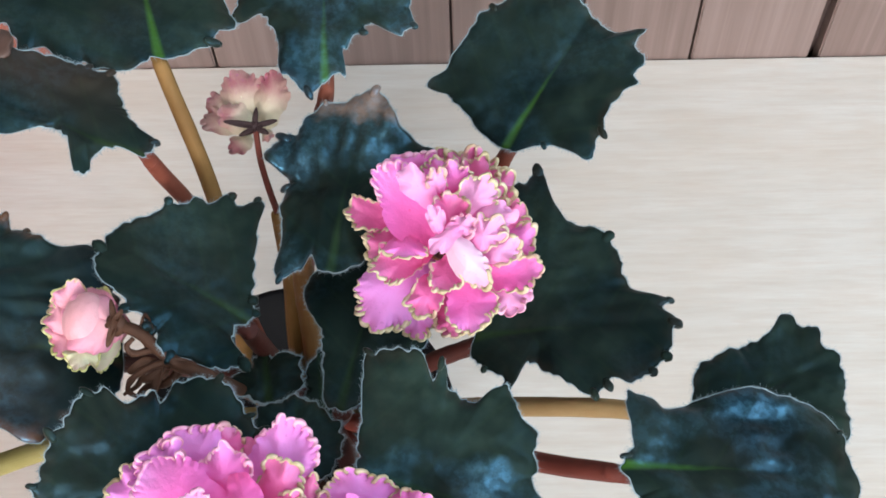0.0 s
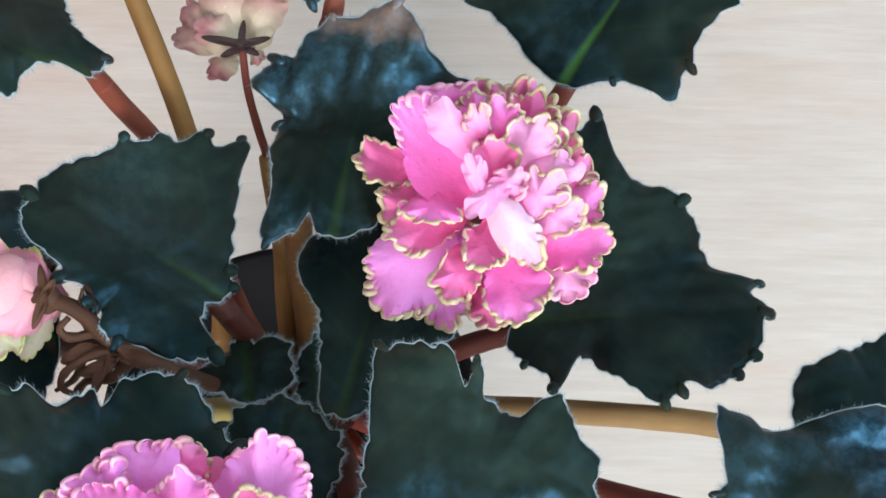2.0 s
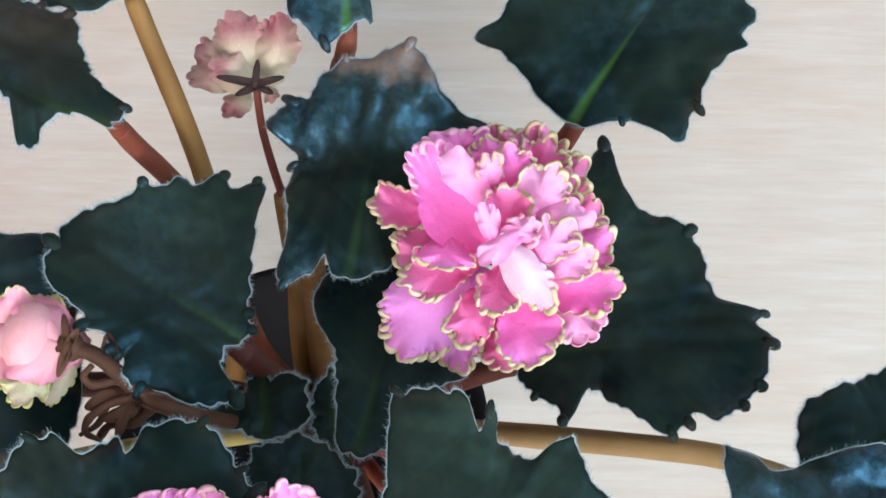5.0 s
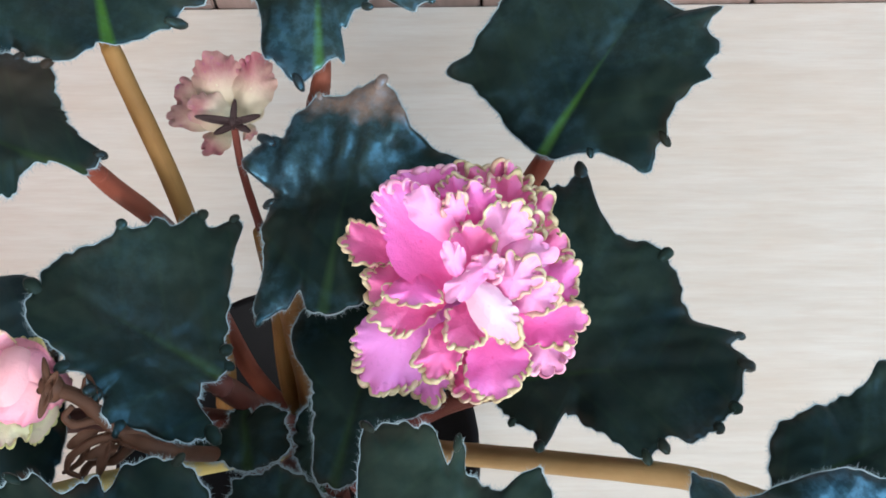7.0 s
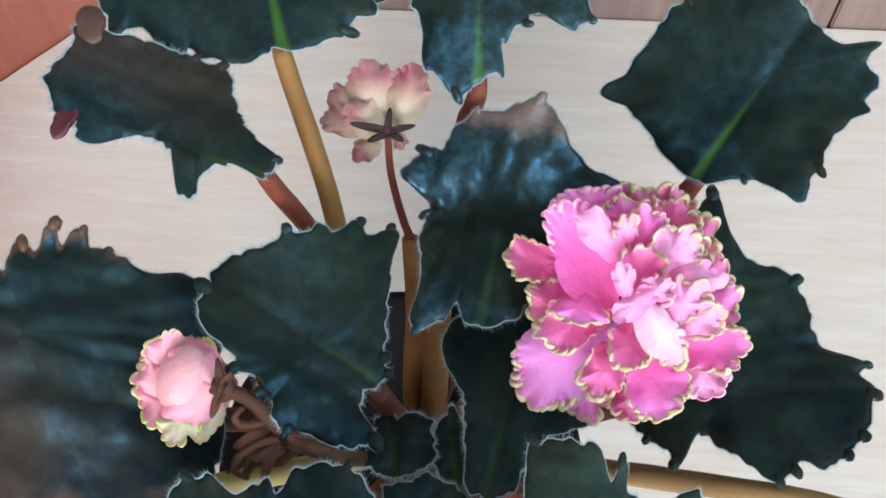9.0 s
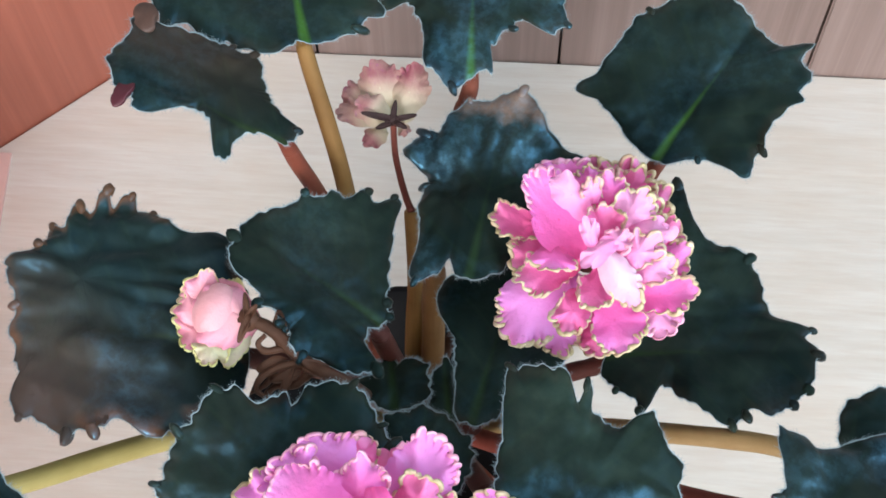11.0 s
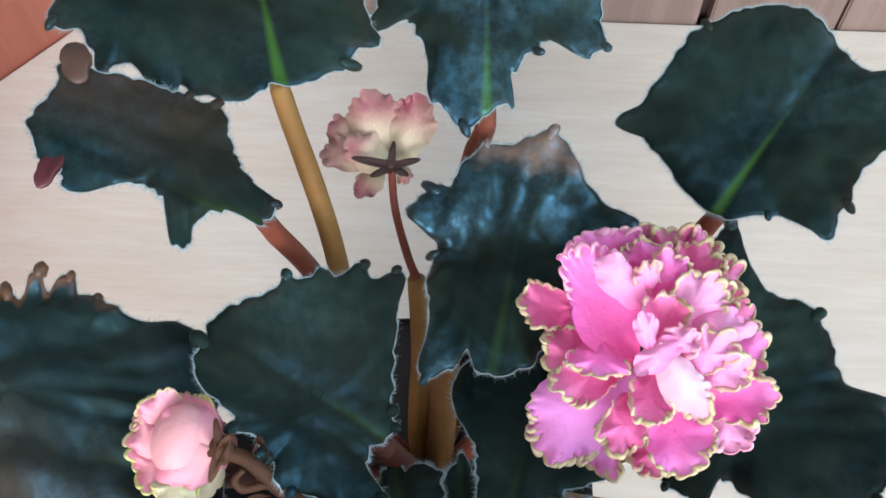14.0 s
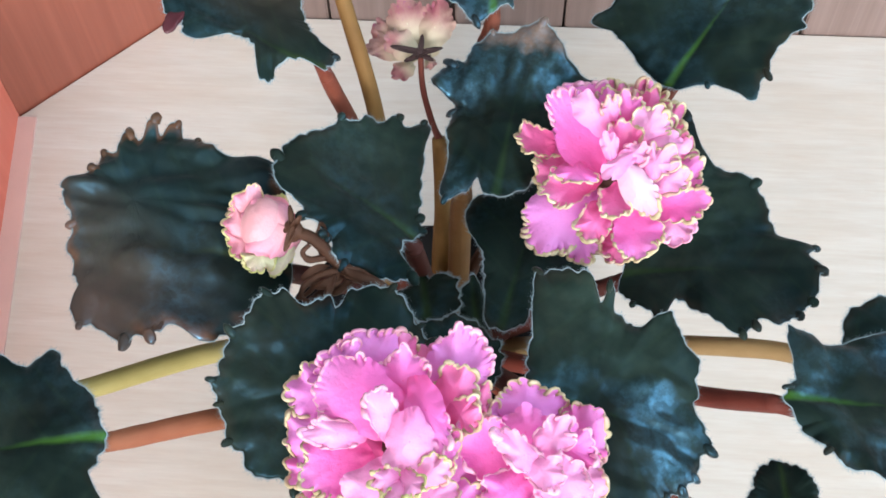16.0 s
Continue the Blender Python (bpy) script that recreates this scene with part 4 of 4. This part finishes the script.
bloom = Bloom((-0.008, 0.158, 0.2115), (1, 0.02, 0), FACING, "flower", "large double pink flower with yellow-green frilled petal edges")
bloom.calyx(BROWN_STALK, -11, [CROWN, (-0.042, 0.164, 0.150), (-0.022, 0.166, 0.190)], 0.0016)
lay(bloom, (1124, 612), 0.102, [
    # the flat outer ring
    ((1200, 540), 85, 90, 45, ROSE, -10, BARE), ((1110, 520), 90, 90, 100, ROSE, -10, BARE), ((1030, 570), 80, 90, 165, ROSE, -10, BARE),
    ((1050, 700), 90, 95, 235, MAUVE, -11, BARE), ((1170, 720), 85, 90, 285, ROSE, -11, BARE), ((1240, 650), 90, 90, 350, PINK, -11, BARE),
    ((1132, 412), 34, 26, 85, ROSE, -7, dict(ruffle=1.3)),
    ((1175, 428), 44, 44, 100, ROSE, -6, dict(ruffle=1.5, waves=6)),
    ((1222, 432), 46, 40, 62, ROSE, -5, dict(ruffle=1.5, waves=6)),
    ((1258, 480), 48, 40, 25, ROSE, -5, dict(ruffle=1.4, waves=6)),
    ((1052, 438), 52, 74, 105, PINK, -5, dict(lift=3.5, ruffle=0.8, arc=75, frill=FRILL_PINK, waves=4, tooth=1.6)),
    ((940, 532), 50, 44, 178, ROSE, -5, dict(ruffle=1.2, dome=-1.0)),
    ((992, 625), 52, 55, 205, ROSE, -5, dict(ruffle=1.3)),
    ((1285, 560), 54, 44, 30, ROSE, -6, dict(ruffle=1.4, waves=6)),
    ((1290, 622), 64, 52, 18, PINK, -5, dict(ruffle=1.2)),
    ((1055, 785), 58, 54, 262, MAUVE, -7, dict(ruffle=1.3, waves=6)),
    ((1000, 722), 104, 76, 232, MAUVE, -4.5, dict(ruffle=0.8, dome=2.5, lift=0.5, arc=75, waves=5, tooth=1.2)),
    ((1150, 800), 44, 44, 268, ROSE, -6, dict(ruffle=1.4, waves=6)),
    ((1285, 742), 50, 44, 295, PALE, -5, dict(ruffle=1.1, frill=FRILL_PINK)),
    # the middle ring
    ((1215, 462), 54, 48, 60, ROSE, -1.5, dict(ruffle=1.3, waves=6, dome=-1.5)),
    ((1125, 452), 46, 42, 88, PINK, -2, dict(ruffle=1.2)),
    ((1290, 698), 74, 44, 2, PINK, -1.5, dict(ruffle=0.9, dome=-2.0, lift=2.5)),
    ((1185, 765), 72, 60, 288, PINK, -1.5, dict(ruffle=0.9, dome=-1.5, arc=95)),
    ((1030, 655), 76, 46, 205, ROSE, -1, dict(ruffle=1.1, dome=-1.5)),
    ((1085, 752), 56, 40, 248, ROSE, 0, dict(ruffle=1.5, waves=6)),
    ((1240, 520), 46, 36, 30, ROSE, 0, dict(ruffle=1.3)),
    ((1255, 650), 60, 34, 12, PALE, 1, dict(ruffle=1.2, frill=FRILL)),
    ((1048, 535), 106, 70, 112, PINK, 2.5, dict(ruffle=0.5, dome=-3.2, lift=1.5, frill=FRILL_PINK, arc=70, waves=4, roll=1.4, tooth=1.2)),
    ((1035, 632), 32, 50, 262, PINK, 1.5, dict(ruffle=1.0, lift=1.5, arc=100, frill=FRILL)),
    ((1135, 700), 50, 40, 262, ROSE, 1.5, dict(ruffle=1.2, frill=FRILL, dome=-1.0)),
    # the heart
    ((1165, 478), 46, 40, 95, PINK, 2, dict(ruffle=1.2, frill=FRILL)),
    ((1072, 492), 64, 30, 138, PALE, 4.5, dict(ruffle=0.8, frill=None, dome=2.0, roll=-2.0)),
    ((1120, 480), 24, 22, 110, PALE, 6, dict(ruffle=1.2)),
    ((1205, 530), 62, 44, 40, PALE, 4, dict(ruffle=1.0, frill=FRILL, dome=1.5)),
    ((1150, 562), 46, 38, 80, ROSE, 5.5, dict(ruffle=1.2, dome=-2.5, lift=2.0)),
    ((1250, 572), 50, 34, 350, PALE, 5, dict(ruffle=0.8, frill=None, dome=1.5)),
    ((1225, 622), 48, 36, 35, PALE, 5.5, dict(ruffle=1.5, waves=7)),
    ((1180, 672), 76, 36, 308, WHITE_PETAL, 5, dict(ruffle=0.5, lift=-2.5, dome=3.0, arc=62, roll=1.5)),
    ((1140, 625), 48, 24, 215, PALE, 7.5, dict(ruffle=0.9, frill=None, dome=1.0, lift=-1.5)),
    ((1172, 600), 32, 24, 20, PALE, 7.5, dict(ruffle=1.3, frill=FRILL_PINK)),
    ((1115, 585), 34, 20, 105, PALE, 7, dict(ruffle=0.8, frill=None, lift=1.5)),
])

bloom = Bloom((-0.058, 0.080, 0.2125), (1, 0.05, 0), FACING, "flower", "largest double mauve-pink flower with ruffled frilled petals")
bloom.calyx(BROWN_STALK, -12, [CROWN, (-0.053, 0.130, 0.150), (-0.056, 0.095, 0.185)], 0.0016)
lay(bloom, (691, 785), 0.125, [
    ((750, 700), 90, 90, 50, ROSE, -11, BARE), ((650, 690), 85, 90, 115, ROSE, -11, BARE), ((600, 770), 80, 90, 180, ROSE, -11, BARE),
    ((625, 870), 90, 95, 235, PINK, -11, BARE), ((730, 890), 90, 95, 285, MAUVE, -11, BARE), ((780, 790), 75, 90, 355, ROSE, -11, BARE),
    ((708, 606), 28, 26, 90, ROSE, -8, dict(ruffle=1.3)),
    ((650, 635), 56, 66, 112, MAUVE, -7, dict(ruffle=0.9, frill=FRILL_PINK, arc=60, tooth=1.8, lift=3)),
    ((798, 655), 80, 58, 58, MAUVE, -7, dict(ruffle=0.8, arc=75, frill=FRILL_PINK, tooth=1.8, lift=3)),
    ((838, 700), 34, 40, 10, ROSE, -8, dict(ruffle=1.3)),
    ((550, 690), 46, 46, 160, MAUVE, -6, dict(ruffle=1.4, waves=6)),
    ((535, 765), 40, 48, 185, MAUVE, -6, dict(ruffle=1.5, waves=6)),
    ((545, 835), 44, 44, 205, PINK, -7, dict(ruffle=1.4, waves=6)),
    ((575, 905), 60, 55, 225, PINK, -7, dict(ruffle=1.2)), ((650, 950), 62, 62, 255, MAUVE, -7, dict(ruffle=1.2)),
    ((735, 950), 60, 62, 285, PINK, -7, dict(ruffle=1.2)), ((800, 890), 60, 55, 320, MAUVE, -7, dict(ruffle=1.2)),
    ((805, 692), 44, 42, 40, ROSE, -3, dict(ruffle=1.4, waves=6)),
    ((815, 732), 34, 30, 350, ROSE, -1.5, dict(ruffle=1.5, waves=6)),
    ((600, 650), 40, 50, 130, MAUVE, -4, dict(ruffle=1.1, frill=FRILL_PINK)),
    ((712, 672), 56, 42, 85, PINK, -1, dict(ruffle=1.1, frill=FRILL_PINK)),
    ((595, 822), 66, 58, 195, PINK, -1, dict(ruffle=1.0, dome=-1.0)),
    ((690, 910), 60, 50, 265, PINK, -2, dict(ruffle=1.1)), ((760, 880), 50, 45, 310, PALE, -2, dict(ruffle=1.2)),
    ((642, 706), 88, 68, 148, PINK, 1.5, dict(ruffle=0.5, dome=2.0, lift=-0.5, frill=FRILL_PINK, arc=70, waves=4, tooth=1.4)),
    ((598, 768), 58, 24, 182, PALE, 2.5, dict(ruffle=1.0, frill=FRILL_PINK)),
    ((772, 795), 42, 40, 5, PINK, 0.5, dict(ruffle=1.4)),
    ((655, 858), 52, 40, 225, PALE, 1.5, dict(ruffle=1.0, frill=None)),
    ((755, 728), 68, 36, 288, PINK, 4, dict(ruffle=1.0, dome=1.5, frill=FRILL_PINK, arc=80)),
    ((728, 785), 58, 44, 275, PALE, 5.5, dict(ruffle=0.5, dome=3.0, lift=-2.0, frill=None)),
    ((682, 742), 50, 28, 112, PALE, 6.5, dict(ruffle=1.0, dome=1.0, frill=FRILL_PINK)),
    ((688, 850), 26, 20, 200, PALE, 8, dict(ruffle=1.6, frill=FRILL_GREEN, arc=170)),
    ((730, 856), 26, 20, 300, PALE, 8, dict(ruffle=1.6, frill=FRILL_GREEN, arc=170)),
    ((708, 872), 26, 22, 260, PALE, 9, dict(ruffle=1.6, frill=FRILL_GREEN, arc=170)),
    ((765, 838), 34, 26, 20, PALE, 6, dict(ruffle=1.4, frill=FRILL_GREEN)),
])

bloom = Bloom((-0.0275, 0.0800, 0.209), (1, 0.05, 0), FACING, "flower", "double pink flower with pale ruffled heart beside the largest one")
bloom.calyx(BROWN_STALK, -11, [CROWN, (-0.046, 0.125, 0.150), (-0.034, 0.095, 0.185)], 0.0016)
lay(bloom, (930, 807), 0.125, [
    ((970, 770), 70, 75, 40, ROSE, -10, BARE), ((895, 775), 65, 75, 130, ROSE, -10, BARE), ((880, 850), 75, 80, 215, MAUVE, -10, BARE),
    ((970, 870), 75, 80, 305, ROSE, -10, BARE),
    ((862, 742), 42, 30, 125, MAUVE, -7, dict(ruffle=1.2)),
    ((1052, 768), 24, 40, 5, ROSE, -8, dict(ruffle=1.3)),
    ((942, 722), 48, 62, 82, MAUVE, -6, dict(ruffle=0.9, lift=3, arc=95, tooth=1.2)),
    ((1022, 768), 54, 52, 22, PINK, -5, dict(ruffle=1.1, arc=100)),
    ((815, 815), 62, 58, 155, MAUVE, -5, dict(ruffle=0.9, tooth=1.6)),
    ((830, 900), 60, 60, 215, PINK, -6, dict(ruffle=1.1)), ((900, 940), 60, 60, 255, MAUVE, -6, dict(ruffle=1.1)),
    ((985, 930), 60, 60, 300, PINK, -6, dict(ruffle=1.1)), ((1030, 855), 46, 48, 345, PALE, -4, dict(ruffle=1.3)),
    ((870, 800), 68, 52, 125, PINK, -1.5, dict(ruffle=0.8, dome=-2.5, frill=FRILL_PINK)),
    ((930, 765), 46, 40, 85, PINK, -1, dict(ruffle=1.1, frill=None)),
    ((1005, 795), 46, 40, 20, PINK, 0, dict(ruffle=1.2, frill=FRILL_PINK)),
    ((900, 868), 50, 40, 215, PINK, 2, dict(ruffle=1.1, frill=FRILL_PINK)),
    ((985, 850), 58, 40, 335, PALE, 2.5, dict(ruffle=1.1, frill=FRILL_PINK)),
    ((935, 905), 46, 40, 270, PALE, 1, dict(ruffle=1.2)),
    ((975, 778), 42, 28, 40, PALE, 4.5, dict(ruffle=1.4, waves=6, frill=FRILL_PINK)),
    ((925, 808), 56, 24, 140, PALE, 5.5, dict(ruffle=1.2, frill=FRILL_PINK, dome=1.0)),
    ((955, 835), 40, 26, 330, PALE, 6, dict(ruffle=1.2, frill=FRILL_PINK)),
])

# the half-open bud on its own red stalk, seen from behind its calyx
SEPAL = dict(rise=1.0, cup=-0.6, ruffle=0.1, frill=None, tooth=0.1)
FORK = Vector((-0.0537, 0.1797, 0.1900))
bloom = Bloom((-0.0602, 0.2022, 0.200), (0.998, 0.056, 0), (-0.05, 0.90, 0.43), "flower_bud", "half-open cream and rose flower bud with dark sepals")
bloom.calyx(SEPAL_DARK, 0.3, [FORK, (-0.0562, 0.1860, 0.1895), (-0.0592, 0.1950, 0.1930)], 0.00085, WINE_STALK, 0.0015)
OPEN = dict(frill=None, dome=2.4, ruffle=0.55, waves=4, tooth=2.0)
lay(bloom, (658, 283), 0.113, [
    ((650, 222), 62, 62, 95, BUD_PETAL, -9, OPEN), ((614, 314), 32, 24, 222, BUD_PETAL, -6, OPEN), ((681, 300), 18, 15, 300, BUD_PETAL, -5, OPEN),
    ((574, 222), 42, 34, 148, BUD_PETAL, -7, OPEN), ((575, 264), 46, 32, 176, BUD_PETAL, -4.5, OPEN), ((625, 206), 68, 52, 100, BUD_PETAL, -4, OPEN),
    ((695, 218), 66, 42, 70, BUD_PETAL, -3, OPEN), ((612, 258), 42, 36, 150, BUD_PETAL, -2.5, OPEN),
])
px_petals(bloom, (688, 198), (0.1307, 0.1307), [
    ((688, 200), (622, 186), 15, SEPAL_DARK, 1, SEPAL),
    ((690, 200), (738, 190), 14, SEPAL_DARK, 1, SEPAL),
    ((688, 200), (693, 158), 14, SEPAL_DARK, 1.2, SEPAL),
    ((688, 203), (652, 218), 13, SEPAL_DARK, 0.5, SEPAL),
    ((690, 203), (716, 216), 12, SEPAL_DARK, 0.5, SEPAL),
])

# the closed blush bud among dried flower stalks
bloom = Bloom((-0.0869, 0.1338, 0.2140), (0.998, 0.056, 0), (-0.05, 0.93, 0.36), "flower_bud", "closed blush-pink flower bud with yellow-green frills")
BX, BY = 400, 640


def spot(x, y, c=0.0):
    return bloom.at((x - BX) * 0.1114, (BY - y) * 0.1114, c)


bloom.calyx(BROWN_STALK, -0.5, [CROWN, (-0.058, 0.140, 0.150), spot(600, 765, -8), spot(520, 725, -3), spot(450, 660, -1)], 0.0015)
bloom.lace = 0.95
CLOSED = dict(frill=FRILL_GREEN, cup=-3.0, ruffle=0.7, waves=2.0, curl=1.5)
px_petals(bloom, (BX, BY), (0.1114, 0.1114), [
    ((378, 638), (300, 555), 100, BUD_BLUSH, -4, dict(rise=2, **CLOSED)),
    ((378, 640), (268, 600), 100, BUD_BLUSH, -3, dict(rise=2, **CLOSED)),
    ((378, 640), (262, 655), 100, BUD_BLUSH, -3, dict(rise=2, **CLOSED)),
    ((378, 645), (292, 715), 80, BUD_BLUSH, -4, dict(rise=2, **CLOSED)),
    ((380, 655), (345, 735), 60, BUD_GREEN, -3, dict(rise=1, **CLOSED)),
    ((380, 635), (298, 600), 112, BUD_BLUSH, 1.5, dict(rise=1.5, frill=None, cup=-4.5, ruffle=0.5, waves=1.6, curl=2.5, base=0.15)),
    ((382, 645), (305, 665), 108, BUD_BLUSH, 2.0, dict(rise=1.5, frill=None, cup=-4.5, ruffle=0.5, waves=1.6, curl=2.5, base=0.15)),
])
lay(bloom, (BX, BY), 0.1114, [
    ((300, 582), 34, 44, 128, BUD_BLUSH, -2, dict(ruffle=1.2, arc=100, frill=FRILL_GREEN)),
    ((286, 622), 34, 42, 172, BUD_BLUSH, -1.5, dict(ruffle=1.2, arc=100, frill=FRILL_GREEN)),
    ((296, 668), 34, 42, 212, BUD_BLUSH, -2, dict(ruffle=1.2, arc=100, frill=FRILL_GREEN)),
    ((330, 694), 36, 36, 252, BUD_GREEN, -1, dict(ruffle=1.0, arc=110, frill=FRILL_GREEN)),
])
body_bm = bmesh.new()
bmesh.ops.create_uvsphere(body_bm, u_segments=32, v_segments=20, radius=1)
for v in body_bm.verts:
    seam = 1 - 0.05 * max(0.0, math.cos(3 * math.atan2(v.co.z, v.co.y) + 2.5 * v.co.x)) ** 8
    x, y, z = v.co * seam
    v.co = spot(332 + x * 48, 625 - y * 62 - 6 * x, z * 5.4 - 1.2)
part("petal", body_bm, BUD_BLUSH, bloom.holder)
for tip, w in (((396, 585), 12), ((388, 690), 12), ((425, 610), 12)):
    px_petals(bloom, (BX, BY), (0.1114, 0.1114), [((405, 640), tip, w * 1.3, BROWN_STALK, 1.2, dict(rise=2.2, cup=-0.6, ruffle=0.1, frill=None, tooth=0.1))])


def dry(points, radius, end, label=""):
    return part("dry_stalk", tube_bm([spot(*p) for p in points], radius, end, 8, 6, 0.3, seed=len(points)), BROWN_STALK, bloom.holder, label)


dry([(520, 725, -3), (480, 700, -2), (440, 705, -1), (425, 690, 0), (440, 672, 0)], 0.0011, 0.0006, "thin dried flower stalk")
dry([(520, 725, -3), (470, 735, -2), (430, 760, -2), (420, 785, -3), (445, 800, -4)], 0.0011, 0.0005)
dry([(500, 720, -3), (480, 760, -3), (470, 800, -4)], 0.0010, 0.0005)
dry([(540, 735, -4), (500, 770, -5), (455, 775, -6), (430, 800, -7)], 0.0013, 0.0007)
dry([(470, 690, -2), (455, 665, -1), (462, 625, 0)], 0.0010, 0.0003)
dry([(455, 735, -3), (440, 770, -4), (405, 790, -5)], 0.0010, 0.0004)
for tip, root, w in (((464, 620), (470, 680), 28), ((425, 735), (470, 725), 30), ((475, 795), (490, 740), 24), ((445, 770), (500, 745), 26), ((585, 750), (520, 735), 30)):
    px_petals(bloom, (BX, BY), (0.1114, 0.1114), [(root, tip, w, BROWN_STALK, -2.5, dict(rise=1.0, cup=1.2, ruffle=0.4, frill=None))])

# the forked tan flower stem
fork_stem = part("flower_stem", tube_bm([CROWN, (-0.0530, 0.1600, 0.138), (-0.0525, 0.1710, 0.168), FORK], 0.0036, 0.0021, 12, 10), TAN_STALK, plant, "thick tan forked flower stem")
part("branch", tube_bm([(-0.0528, 0.1750, 0.178), (-0.0500, 0.1815, 0.188), (-0.0465, 0.1860, 0.192)], 0.0019, 0.0013, 10, 8), TAN_STALK, fork_stem)

# the bare olive stalk that runs out beneath the drooping leaf
part("petiole", tube_bm([CROWN, (-0.080, 0.138, 0.142), (-0.109, 0.1208, 0.170), (-0.1419, 0.103, 0.180), (-0.160, 0.094, 0.184)], 0.0031, 0.0028, 12, 10), OLIVE_STALK, plant, "long olive leaf stalk")

# the wine-red lobe that curls out from under a leaf's end, and the rusty one that turns up above it
def curled_lobe(at, radii, lean, material, label):
    bm = bmesh.new()
    bmesh.ops.create_uvsphere(bm, u_segments=24, v_segments=14, radius=1)
    for v in bm.verts:
        x, y, z = v.co
        bend = 0.25 * noise.noise(Vector((x * 2, y * 2, 4)))
        notch = 1 - 0.22 * math.exp(-((y + 0.3) / 0.22) ** 2)
        v.co = Vector(at) + Vector((radii[0] * (x * notch + bend) + lean * y, radii[1] * y, radii[2] * z + 0.001 * x * x))
    return part("curled_lobe", bm, material, blades["l2"], label)


curled_lobe((-0.1180, 0.1770, 0.2405), (0.0022, 0.0042, 0.0012), 0.0012, RED_UNDER, "wine-red curled leaf underside")
curled_lobe((-0.1168, 0.1988, 0.2412), (0.0031, 0.0046, 0.0016), -0.0008, RUST_LOBE, "rust-brown upturned leaf lobe")
